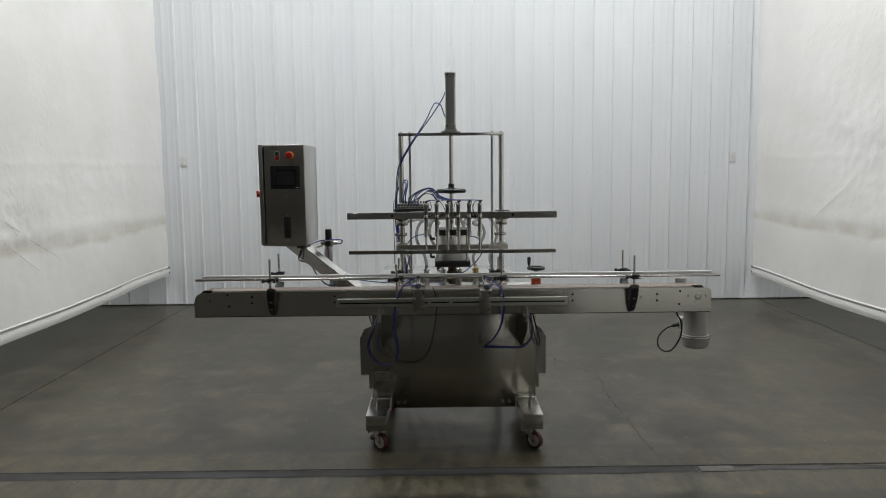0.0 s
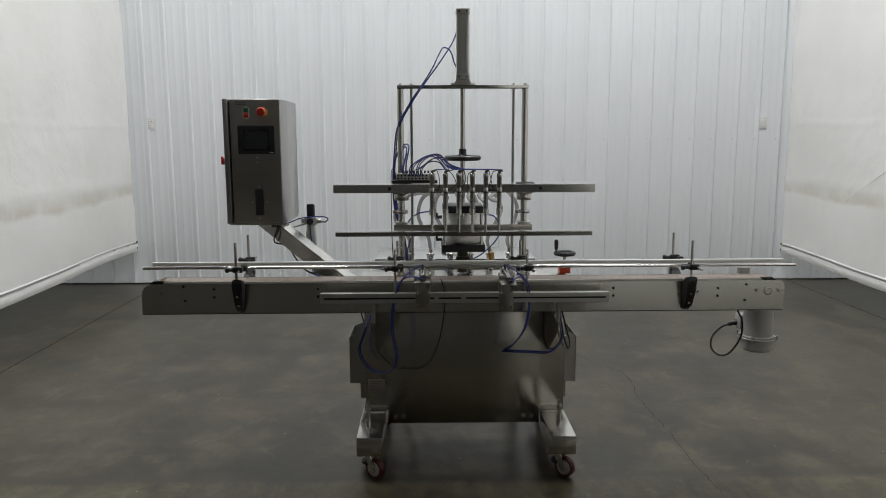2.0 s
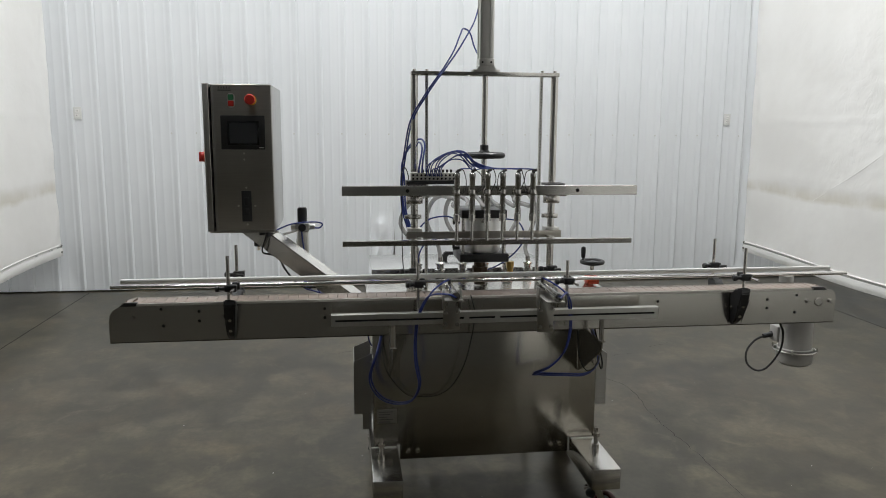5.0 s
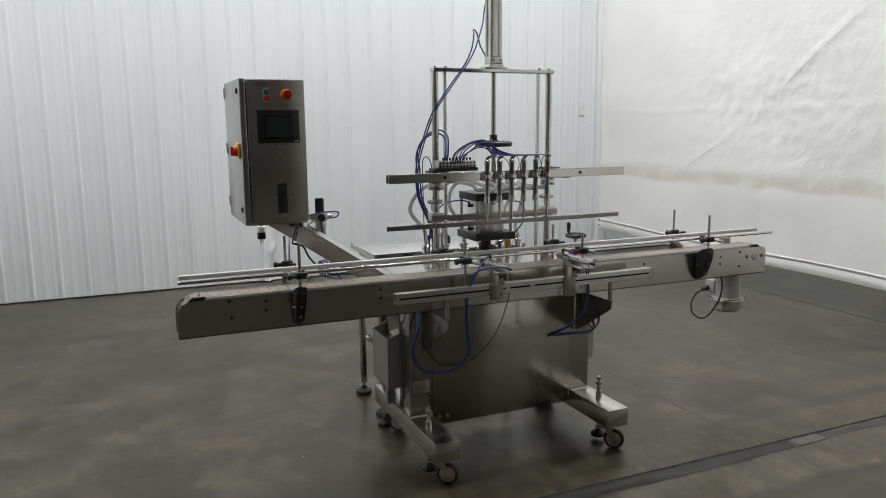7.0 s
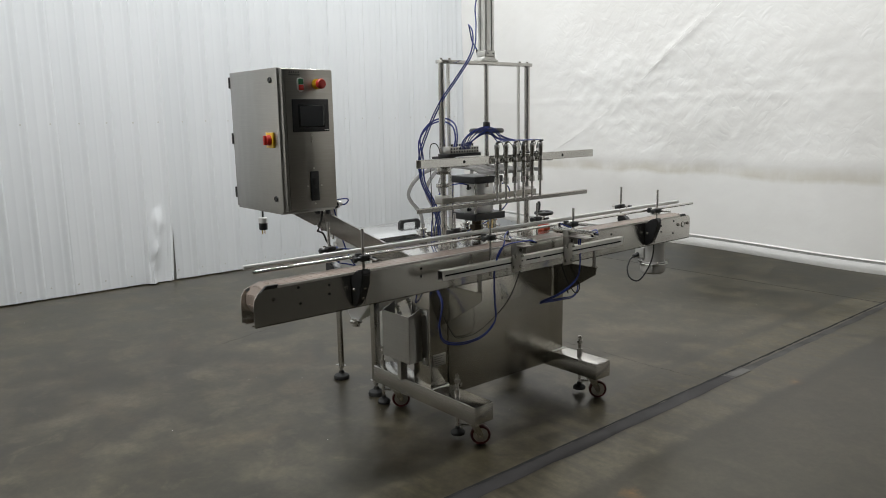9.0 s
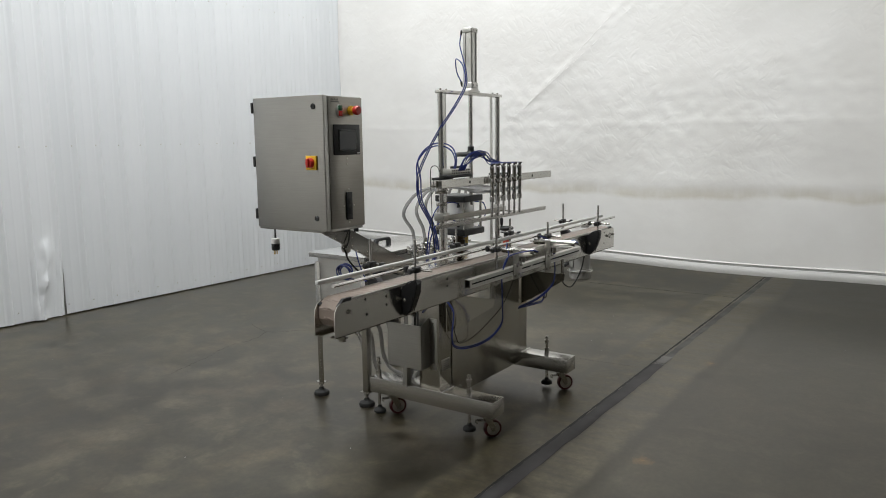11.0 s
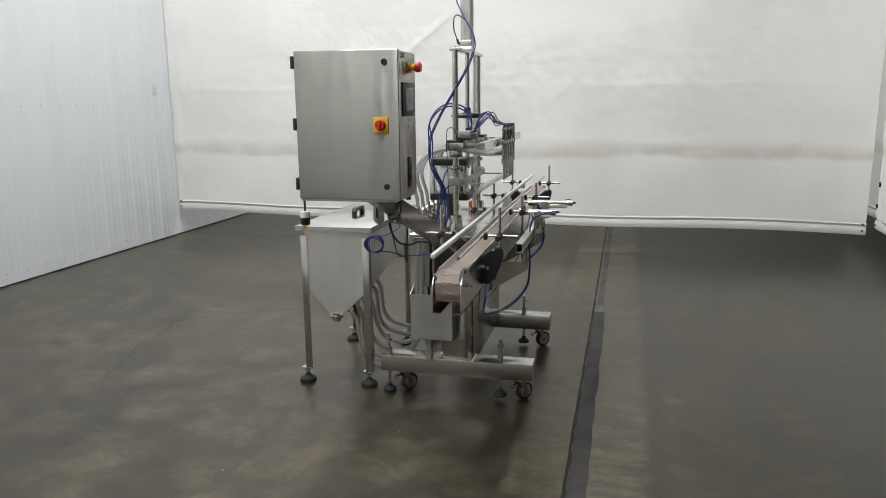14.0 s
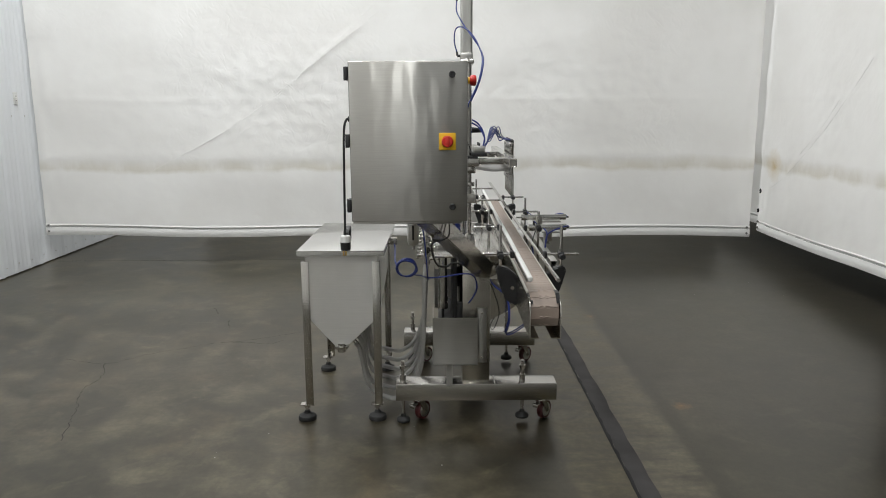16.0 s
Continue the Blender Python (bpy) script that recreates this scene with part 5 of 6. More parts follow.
bm = B()
add_box(bm, -0.345, 0.50, 4.545, 4.565, 0.40, 0.855, 0.002)
add_box(bm, -0.345, 0.50, 4.566, 4.64, 0.405, 0.42, 0.002)
add_box(bm, -0.38, -0.345, 4.522, 4.545, 0.5, 0.62)
add_box(bm, 0.47, 0.5, 4.5205, 4.5455, 0.5, 0.62)
thing("pump_slide", bm, RUBBER, "black slide rail behind machine body", "slide rail", at=(0.08, 4.555, 0.4))


# small crank wheel on an orange block
def make_crank():
    x, y = 0.6, 4.556
    e = root("crank_wheel", (x, y, 0.868), "small black crank wheel on orange block", "handwheel")
    bm = B()
    add_box(bm, x - 0.027, x + 0.027, y - 0.027, y + 0.027, 0.868, 0.905, 0.005)
    part("position_counter", bm, ORANGE, e, "orange position counter")
    bm = B()
    add_cyl(bm, (x, y, 0.9), (x, y, 0.96), 0.009, seg=12)
    part("shaft", bm, BRIGHT, e)
    bm = B()
    R, r = 0.046, 0.010
    add_lathe(bm, [(R + r * math.cos(a), 0.967 + r * math.sin(a)) for a in [2 * math.pi * k / 8 for k in range(9)]], (x, y, 0), seg=32)
    add_lathe(bm, [(0.009, 0.948), (0.02, 0.95), (0.043, 0.958), (0.043, 0.966), (0.016, 0.968), (0.009, 0.974), (0, 0.974)], (x, y, 0), seg=24)
    part("wheel", bm, BLACK, e)
    bm = B()
    add_lathe(bm, [(0.005, 0.968), (0.005, 0.985), (0.009, 0.99), (0.011, 1.02), (0.009, 1.035), (0, 1.039)], (x - 0.043, y, 0), seg=16)
    part("crank_handle", bm, BLACK, e)
    bm = B()
    add_box(bm, x - 0.06, x + 0.045, y - 0.06, y + 0.06, 0.845, 0.8545, 0.002)
    part("support_plate", bm, STEEL_X, e)


make_crank()


# ---------------------------------------------------------------- drive motor
def make_motor():
    x, y = 1.556, 4.458
    e = root("drive_motor", (x, y, 0.78), "grey enamelled gear motor hanging under conveyor end", "motor")
    bm = B()
    add_box(bm, 1.42, 1.545, CY1 + 0.0005, 4.50, 0.748, 0.86, 0.008)
    part("gearbox", bm, GREY_MOTOR, e)
    bm = B()
    add_lathe(bm, [(0.060, 0.765), (0.070, 0.755), (0.072, 0.568), (0.079, 0.564), (0.081, 0.520), (0.077, 0.500), (0.062, 0.488), (0.03, 0.484), (0, 0.484)], (x, y, 0), seg=36)
    part("motor_body", bm, GREY_MOTOR, e)
    bm = B()
    add_lathe(bm, [(0.091 + 0.003 * math.cos(a), 0.556 + 0.003 * math.sin(a)) for a in [2 * math.pi * k / 6 for k in range(7)]], (x, y, 0), seg=36)
    guard = part("wire_guard", bm, ALU, e)
    for k in range(4):
        a = 2 * math.pi * k / 4 + 0.9
        bm = B()
        c, s = math.cos(a), math.sin(a)
        add_tube(bm, [(x + 0.078 * c, y + 0.078 * s, 0.552), (x + 0.092 * c, y + 0.092 * s, 0.553), (x + 0.094 * c, y + 0.094 * s, 0.575)], 0.004, 6, 2)
        part("guard_clip", bm, ALU, guard)
    bm = B()
    add_tube(bm, [(1.40, 4.345, 0.775), (1.41, 4.36, 0.714), (1.44, 4.38, 0.665), (1.454, 4.40, 0.598), (1.447, 4.42, 0.54), (1.414, 4.445, 0.475), (1.373, 4.46, 0.46), (1.343, 4.49, 0.487), (1.35, 4.51, 0.54), (1.397, 4.525, 0.585), (1.445, 4.525, 0.606)], 0.0048, 8)
    part("power_lead", bm, RUBBER, e)
    bm = B()
    add_box(bm, 1.476, 1.516, 4.478, 4.545, 0.585, 0.66, 0.006)
    part("terminal_box", bm, GREY_MOTOR, e)
    bm = B()
    add_cyl(bm, (1.436, 4.525, 0.604), (1.474, 4.523, 0.612), 0.0115, seg=12)
    add_cyl(bm, (1.470, 4.523, 0.612), (1.478, 4.523, 0.613), 0.015, seg=6)
    part("connector", bm, BLACK, e)
    bm = B()
    add_lathe(bm, [(0.03, 0.895), (0.03, 0.925), (0.024, 0.93), (0, 0.93)], (1.43, 4.37, 0), seg=20)
    part("cap", bm, GREY_MOTOR, e)


make_motor()


# ---------------------------------------------------------------- control cabinet
def make_cabinet():
    X0, X1, Y0, Y1, Z0, Z1 = -1.041, -0.797, 4.53, 4.966, 1.132, 1.732
    e = root("control_cabinet", ((X0 + X1) / 2, 4.75, Z0), "brushed stainless control cabinet with touch screen", "control cabinet")
    bm = B()
    add_box(bm, X0, X1, Y0 + 0.002, Y1, Z0, Z1, 0.006, 3)
    part("body", bm, STEEL_BOX, e)
    bm = B()
    add_box(bm, X0 - 0.004, X0 + 0.004, Y0 + 0.012, Y1 - 0.012, Z0 + 0.012, Z1 - 0.012)
    part("door_seal", bm, HOLE, e)
    bm = B()
    add_box(bm, X0 - 0.030, X0 - 0.005, 4.52, 4.968, Z0 - 0.003, Z1 + 0.002, 0.004, 3)
    door = part("door", bm, STEEL_BOX, e, "brushed stainless door")
    for z in (1.685, 1.186):
        bm = B()
        add_lathe(bm, [(0.0125, 0), (0.0125, 0.004), (0.010, 0.006), (0.009, 0.003), (0, 0.003)], (X0 - 0.0302, 4.578, z), (-1, 0, 0), 18)
        part("door_lock", bm, BLACK, door)
    for z in (1.69, 1.439, 1.191):
        bm = B()
        add_box(bm, X0 - 0.032, X0 + 0.03, 4.9685, 4.983, z - 0.025, z + 0.025, 0.003)
        add_cyl(bm, (X0 - 0.004, 4.981, z - 0.025), (X0 - 0.004, 4.981, z + 0.025), 0.007, seg=12)
        part("hinge", bm, BLACK, door)
    # isolator switch
    bm = B()
    add_box(bm, X0 - 0.0385, X0 - 0.0302, 4.565, 4.629, 1.404, 1.468, 0.002)
    part("switch_plate", bm, YELLOW, door, "yellow isolator plate")
    bm = B()
    add_lathe(bm, [(0.0225, 0), (0.0225, 0.006), (0.020, 0.010), (0.020, 0.015), (0.018, 0.017), (0, 0.017)], (X0 - 0.0386, 4.597, 1.436), (-1, 0, 0), 28)
    add_box(bm, X0 - 0.066, X0 - 0.052, 4.59, 4.604, 1.416, 1.456, 0.003)
    part("switch_knob", bm, RED, door, "red rotary knob")
    # front panel: dark strip of steel with the controls
    yf = Y0 - 0.001
    bm = B()
    add_box(bm, X0 + 0.012, X1 - 0.003, yf, Y0 + 0.0022, Z0 + 0.004, Z1 - 0.004, 0.001)
    front = part("control_panel", bm, STEEL_PANEL, e, "dark brushed control panel")
    bm = B()
    cx = -0.958
    add_prism(bm, [(cx + 0.0155 * math.cos(a), 1.666 + (0.014 if math.sin(a) >= 0 else -0.014) + 0.0155 * math.sin(a)) for a in [2 * math.pi * (k + 0.5) / 20 for k in range(20)]], "y", yf - 0.008, yf - 0.0003)
    part("button_housing", bm, WHITE_PLASTIC, front, "white rimmed start-stop button")
    bm = B()
    add_box(bm, cx - 0.0115, cx + 0.0115, yf - 0.0115, yf - 0.0075, 1.667, 1.690, 0.004)
    part("start_button", bm, GREEN, front)
    bm = B()
    add_box(bm, cx - 0.0115, cx + 0.0115, yf - 0.0135, yf - 0.0075, 1.642, 1.665, 0.004)
    part("stop_button", bm, RED, front)
    ex = -0.879
    bm = B()
    add_lathe(bm, [(0.022, 0), (0.022, 0.008), (0.014, 0.011), (0.014, 0.026), (0, 0.026)], (ex, yf - 0.0003, 1.669), (0, -1, 0), 24)
    part("stop_collar", bm, YELLOW, front, "yellow collar")
    bm = B()
    add_lathe(bm, [(0.012, 0.022), (0.0185, 0.026), (0.0215, 0.034), (0.0215, 0.044), (0.018, 0.05), (0, 0.052)], (ex, yf, 1.669), (0, -1, 0), 24)
    part("emergency_stop", bm, RED, front, "red mushroom button")
    bm = B()
    add_box(bm, -1.003, -0.826, yf - 0.007, yf - 0.0003, 1.468, 1.606, 0.003)
    sc = part("touch_screen", bm, BLACK, front, "black framed touch screen, switched off")
    bm = B()
    add_box(bm, -0.976, -0.850, yf - 0.0084, yf - 0.0068, 1.487, 1.583, 0.001)
    part("bezel", bm, SCREEN, sc)
    bm = B()
    add_box(bm, -0.968, -0.858, yf - 0.0094, yf - 0.0082, 1.493, 1.577)
    part("display", bm, SCREEN_IN, sc)
    bm = B()
    add_box(bm, -0.851, -0.832, yf - 0.0082, yf - 0.0068, 1.474, 1.4775)
    part("lettering", bm, HEM, sc)
    bm = B()
    add_box(bm, -0.930, -0.890, yf - 0.006, yf - 0.0003, 1.170, 1.298, 0.002)
    port = part("interface_port", bm, BLACK, front, "black data port insert")
    bm = B()
    for z in (1.21, 1.255):
        add_box(bm, -0.919, -0.901, yf - 0.0085, yf - 0.0055, z - 0.016, z + 0.016, 0.002)
    part("sockets", bm, RUBBER, port)
    # polished screws; their bright glint is put in as a pale plastic colour
    discs([(x, yf - 0.003, z) for x, z in ((-0.914, 1.452), (-0.914, 1.427), (-0.91, 1.311), (-0.91, 1.157), (-0.944, 1.235), (-0.876, 1.235))],
          (0, 1, 0), front, 0.0042, 0.0035, "screw", WEAR)
    # maker's mark: bars only
    bm = B()
    for k in range(5):
        add_prism(bm, [(-1.01 + k * 0.0105, 1.713), (-1.0015 + k * 0.0105, 1.713), (-1.0058 + k * 0.0105, 1.723)], "y", yf - 0.0008, yf + 0.0003)
    add_box(bm, -1.01, -0.958, yf - 0.0008, yf + 0.0003, 1.703, 1.709)
    part("maker_mark", bm, INK, front)
    # lip under the cabinet and outlet boxes
    bm = B()
    add_box(bm, X0 - 0.025, X1 - 0.004, Y0 + 0.012, Y1 - 0.003, Z0 - 0.012, Z0 + 0.001, 0.002)
    part("bottom_lip", bm, STEEL_BOX, e)
    bm = B()
    for x, y in ((-0.83, 4.56), (-0.86, 4.60)):
        add_cyl(bm, (x, y, Z0 - 0.03), (x, y, Z0 - 0.011), 0.012, seg=10)
    part("cable_glands", bm, BLACK, e)
    # mains lead with its plug, hanging from the hinge side
    bm = B()
    add_tube(bm, [(-0.95, 4.966, 1.52), (-0.95, 4.992, 1.518), (-0.95, 5.004, 1.47), (-0.947, 5.008, 1.32), (-0.935, 5.012, 1.16), (-0.925, 5.014, 1.10), (-0.925, 5.014, 1.05)], 0.0048, 8)
    add_cyl(bm, (-0.95, 4.964, 1.52), (-0.95, 4.986, 1.52), 0.011, seg=12)
    lead = part("mains_lead", bm, RUBBER, e, "black mains lead")
    bm = B()
    add_lathe(bm, [(0.006, 0.06), (0.018, 0.055), (0.021, 0.045), (0.021, 0.0), (0.019, -0.004), (0, -0.004)], (-0.925, 5.014, 0.995), seg=18)
    part("plug", bm, BLACK, lead)
    bm = B()
    add_lathe(bm, [(0.0216, 0.03), (0.0216, 0.05), (0.019, 0.056), (0.008, 0.059)], (-0.925, 5.014, 0.995), seg=18)
    part("plug_collar", bm, HEM, lead)
    bm = B()
    for dx in (-0.007, 0.007):
        add_box(bm, -0.925 + dx - 0.001, -0.925 + dx + 0.001, 5.011, 5.017, 0.970, 0.992)
    add_cyl(bm, (-0.925, 5.024, 0.968), (-0.925, 5.024, 0.992), 0.0025, seg=8)
    part("prongs", bm, BRASS, lead)


make_cabinet()


def beam_between(bm, a, b, w, h):
    """A rectangular bar from a to b; its width lies level."""
    a, b = Vector(a), Vector(b)
    d = (b - a).normalized()
    side = d.cross(Vector((0, 0, 1))).normalized()
    up = side.cross(d)
    vs = []
    for p in (a, b):
        vs.append([bm.verts.new(p + side * sx * w / 2 + up * sz * h / 2) for sx, sz in ((-1, -1), (1, -1), (1, 1), (-1, 1))])
    for k in range(4):
        j = (k + 1) % 4
        bm.faces.new((vs[0][k], vs[0][j], vs[1][j], vs[1][k]))
    bm.faces.new(vs[0][::-1])
    bm.faces.new(vs[1])
    return bm


def make_arm():
    e = root("cabinet_arm", (-0.66, 4.6, 0.98), "sloping square stainless arm that carries control cabinet", "support arm")
    a, b = Vector((-0.893, 4.675, 1.12)), Vector((-0.405, 4.414, 0.79))
    knee = a.lerp(b, 0.14)
    bm = B()
    beam_between(bm, knee, b, 0.078, 0.078)
    bmesh.ops.bevel(bm, geom=bm.edges[:], offset=0.004, segments=2, affect="EDGES")
    part("lower_tube", bm, STEEL_FRONT, e)
    bm = B()
    beam_between(bm, a.lerp(b, -0.2), knee.lerp(b, -0.006), 0.078, 0.078)
    bmesh.ops.bevel(bm, geom=bm.edges[:], offset=0.004, segments=2, affect="EDGES")
    bmesh.ops.bisect_plane(bm, geom=bm.verts[:] + bm.edges[:] + bm.faces[:], plane_co=(0, 0, 1.112), plane_no=(0, 0, 1), clear_outer=True)
    bmesh.ops.holes_fill(bm, edges=[k for k in bm.edges if k.is_boundary], sides=0)
    part("upper_tube", bm, STEEL_FRONT, e)
    bm = B()
    add_box(bm, -0.985, -0.815, 4.60, 4.745, 1.1125, 1.1197, 0.002)
    part("top_plate", bm, STEEL_X, e)
    bm = B()
    add_tube(bm, [knee + Vector((-0.012, -0.046, 0.048)), knee + Vector((-0.022, -0.050, 0.01)), knee + Vector((-0.036, -0.048, -0.034)), knee + Vector((-0.03, -0.02, -0.055)), knee + Vector((0.0, 0.02, -0.06))], 0.0035, 6)
    part("cable_strap", bm, RUBBER, e)
    bm = B()
    add_tube(bm, [knee + Vector((-0.03, -0.02, -0.055)), (-0.80, 4.66, 0.995), (-0.775, 4.66, 0.945), (-0.725, 4.64, 0.885), (-0.68, 4.60, 0.868), (-0.62, 4.57, 0.872), (-0.52, 4.53, 0.845), (-0.42, 4.48, 0.80), (-0.398, 4.46, 0.79)], 0.0045, 7)
    part("control_cable", bm, RUBBER, e, "black control cable")


make_arm()


def make_filter():
    x, y = -0.697, 4.745
    e = root("air_filter_regulator", (x, y, 1.0), "air filter regulator with metal bowl guard and black knob", "air regulator")
    bm = B()
    add_cyl(bm, (x, y, 1.135), (x, y, 1.20), 0.021, seg=20)
    add_cyl(bm, (x, y, 1.198), (x, y, 1.205), 0.018, seg=20)
    part("knob", bm, BLACK, e)
    bm = B()
    add_box(bm, x - 0.032, x + 0.032, y - 0.026, y + 0.026, 1.098, 1.137, 0.006)
    add_cyl(bm, (x - 0.05, y, 1.117), (x + 0.055, y, 1.117), 0.012, seg=14)
    part("head", bm, ALU, e)
    bm = B()
    add_lathe(bm, [(0.022, 1.098), (0.026, 1.094), (0.026, 0.985), (0.021, 0.972), (0.012, 0.968), (0, 0.967)], (x, y, 0), seg=20)
    part("bowl", bm, ALU, e, "ribbed metal bowl guard")
    bm = B()
    add_cyl(bm, (x, y, 0.948), (x, y, 0.97), 0.006, seg=8)
    part("drain", bm, BRIGHT, e)
    bm = B()
    add_box(bm, x - 0.028, x - 0.0255, y - 0.004, y + 0.004, 0.995, 1.06, 0.001)
    part("sight_slot", bm, HOLE, e)
    bm = B()
    add_lathe(bm, [(0.0, 0), (0.017, 0), (0.017, 0.012), (0, 0.012)], (x, y - 0.027, 1.117), (0, -1, 0), 18)
    part("gauge", bm, BLACK, e)
    bm = B()
    beam_between(bm, (x - 0.02, y - 0.02, 1.105), (-0.80, 4.69, 1.085), 0.02, 0.006)
    beam_between(bm, (-0.795, 4.69, 1.09), (-0.80, 4.66, 1.01), 0.02, 0.006)
    part("bracket", bm, STEEL_X, e)


make_filter()


# ---------------------------------------------------------------- supply hopper on its own stand
def hopper_stub(k):
    return Vector((-0.25 + 0.085 * k, 5.085, 0.405 + 0.0174 * k))


def make_hopper():
    e = root("supply_hopper", (0.08, 5.12, 0), "stainless supply hopper with lid on four-legged stand", "hopper")
    x0, x1, y0, y1, zt, zs = -0.345, 0.47, 4.932, 5.292, 0.862, 0.545
    bm = B()
    ym = 5.125
    za, zb = 0.395, 0.56
    top = [bm.verts.new(p) for p in ((x0, y0, zt), (x1, y0, zt), (x1, y1, zt), (x0, y1, zt))]
    sh = [bm.verts.new(p) for p in ((x0, y0, zs), (x1, y0, zs + 0.14), (x1, y1, zs + 0.14), (x0, y1, zs))]
    low = [bm.verts.new(p) for p in ((x0, ym - 0.035, za), (x1, ym - 0.035, zb), (x1, ym + 0.035, zb), (x0, ym + 0.035, za))]
    for a, b in ((top, sh), (sh, low)):
        for k in range(4):
            j = (k + 1) % 4
            bm.faces.new((a[k], a[j], b[j], b[k]))
    bm.faces.new(low)
    bm.faces.new(top)
    bmesh.ops.bevel(bm, geom=bm.edges[:], offset=0.004, segments=2, affect="EDGES")
    part("tank", bm, STEEL_TANK, e)
    bm = B()
    add_box(bm, -0.382, 0.50, 4.9, 5.325, 0.880, 0.886, 0.002)
    add_box(bm, -0.382, -0.378, 4.9, 5.325, 0.858, 0.881)
    add_box(bm, 0.496, 0.50, 4.9, 5.325, 0.858, 0.881)
    add_box(bm, -0.378, 0.496, 4.9, 4.904, 0.858, 0.881)
    add_box(bm, -0.378, 0.496, 5.321, 5.325, 0.858, 0.881)
    lid = part("lid", bm, STEEL_LID, e, "flat lid with folded rim")
    bm = B()
    add_prism(bm, [(-0.012, 0.8855), (0.016, 0.8855), (0.016, 0.905), (0.024, 0.914), (0.106, 0.914), (0.114, 0.905), (0.114, 0.8855), (0.142, 0.8855), (0.140, 0.915), (0.126, 0.930), (0.004, 0.930), (-0.010, 0.915)], "y", 5.118, 5.143)
    bmesh.ops.bevel(bm, geom=bm.edges[:], offset=0.0025, segments=2, affect="EDGES")
    part("lid_handle", bm, BLACK, lid, "black pull handle")
    # legs of folded angle, on screwed feet
    for lx, sx in ((-0.350, 1), (0.42, -1)):
        for ly, sy, fy in ((4.925, 1, 4.952), (5.312, -1, 5.312)):
            bm = B()
            w, t = 0.038, 0.004
            xa, ya = lx, ly
            add_box(bm, min(xa, xa + sx * t), max(xa, xa + sx * t), min(ya, ya + sy * w), max(ya, ya + sy * w), 0.078, 0.825, 0.001)
            add_box(bm, min(xa + sx * t, xa + sx * w), max(xa + sx * t, xa + sx * w), min(ya, ya + sy * t), max(ya, ya + sy * t), 0.078, 0.825, 0.001)
            leg = part("leg", bm, STEEL_Y, e)
            fx = xa + sx * 0.019
            bm = B()
            add_lathe(bm, [(0.045, 0), (0.046, 0.012), (0.042, 0.022), (0.018, 0.034), (0.012, 0.048), (0, 0.049)], (fx, fy, 0), seg=24)
            part("foot", bm, RUBBER, leg, "round black rubber foot")
            bm = B()
            add_cyl(bm, (fx, fy, 0.04), (fx, fy, 0.09), 0.0085, seg=12)
            add_cyl(bm, (fx, fy, 0.062), (fx, fy, 0.074), 0.016, seg=6)
            add_box(bm, fx - 0.02, fx + 0.02, fy - 0.03, fy + 0.03, 0.0785, 0.0825)
            part("foot_screw", bm, BRIGHT, leg)
    # outlet with clamp and manifold
    bm = B()
    add_cyl(bm, (-0.335, ym, 0.405), (-0.335, ym, 0.36), 0.022, seg=18)
    add_cyl(bm, (-0.335, ym, 0.392), (-0.335, ym, 0.380), 0.036, seg=20)
    part("drain_outlet", bm, POLISHED, e, "polished clamped drain outlet")
    # six stubs along the sloping bottom
    for k in range(6):
        p = hopper_stub(k)
        bm = B()
        add_cyl(bm, p + Vector((0, 0.02, 0.03)), p + Vector((0, -0.03, -0.035)), 0.011, seg=12)
        add_cyl(bm, p + Vector((0, -0.004, 0.0)), p + Vector((0, -0.010, -0.008)), 0.018, seg=14)
        part("outlet_stub", bm, POLISHED, e)
    return e


make_hopper()


# ---------------------------------------------------------------- hoses and tubes
def make_hoses():
    rnd = random.Random(11)
    for k in range(6):
        nx = -0.066 + 0.0612 * k
        vx = VX[k]
        bow = (-0.085 if k < 3 else 0.06) + rnd.uniform(-0.02, 0.02)
        bm = B()
        pts = [(vx, VY, 0.968), (vx - 0.01, VY + 0.005, 1.03), (vx + bow * 0.9, VY + 0.012, 1.13 + 0.010 * k), (vx * 0.85 + bow * 0.7, VY - 0.045, 1.235 + 0.008 * k), (vx * 0.5 + nx * 0.5, VY - 0.13, 1.272 + 0.003 * k),
               (nx * 0.85 + 0.01, 4.47, 1.262 + rnd.uniform(-0.012, 0.012)), (nx, 4.36, 1.248), (nx, 4.268, 1.252)]
        add_tube(bm, pts, 0.0095, 10, 7)
        thing("product_hose", bm, HOSE, "milky clear hose from valve to filling nozzle", "hose", "product hoses", at=(vx, VY, 0.972))
    for k in range(6):
        p = hopper_stub(k) + Vector((0, -0.02, -0.024))
        vx = VX[k]
        sag = 0.062 + 0.021 * k
        bm = B()
        w = rnd.uniform(-0.008, 0.008)
        mid = sag + (p.z - sag) * 0.42
        pts = [p, p + Vector((0, -0.022, -0.045)), (p.x, 5.022 + w, mid), (p.x * 0.9 + vx * 0.1, 4.985 + w, sag + (p.z - sag) * 0.17), (p.x * 0.7 + vx * 0.3, 4.925, sag + 0.018), (p.x * 0.5 + vx * 0.5, 4.862, sag), (p.x * 0.25 + vx * 0.75, 4.795, sag + 0.032), (vx, 4.75, sag + 0.105), (vx, 4.725, sag + 0.21), (vx, 4.712, 0.55), (vx, 4.71, 0.68), (vx, VY, 0.75), (vx, VY, 0.80)]
        add_tube(bm, pts, 0.0125, 10, 7)
        thing("suction_hose", bm, HOSE, "milky clear hose from hopper to product valve", "hose", "suction hoses", at=tuple(p))


make_hoses()


def tube(name, label, lines, r, material, category="air tube", group="air tubes"):
    bm = B()
    for pts in lines:
        add_tube(bm, pts, r, 7, 7)
    return thing(name, bm, material, label, category, group, at=tuple(lines[0][0]))


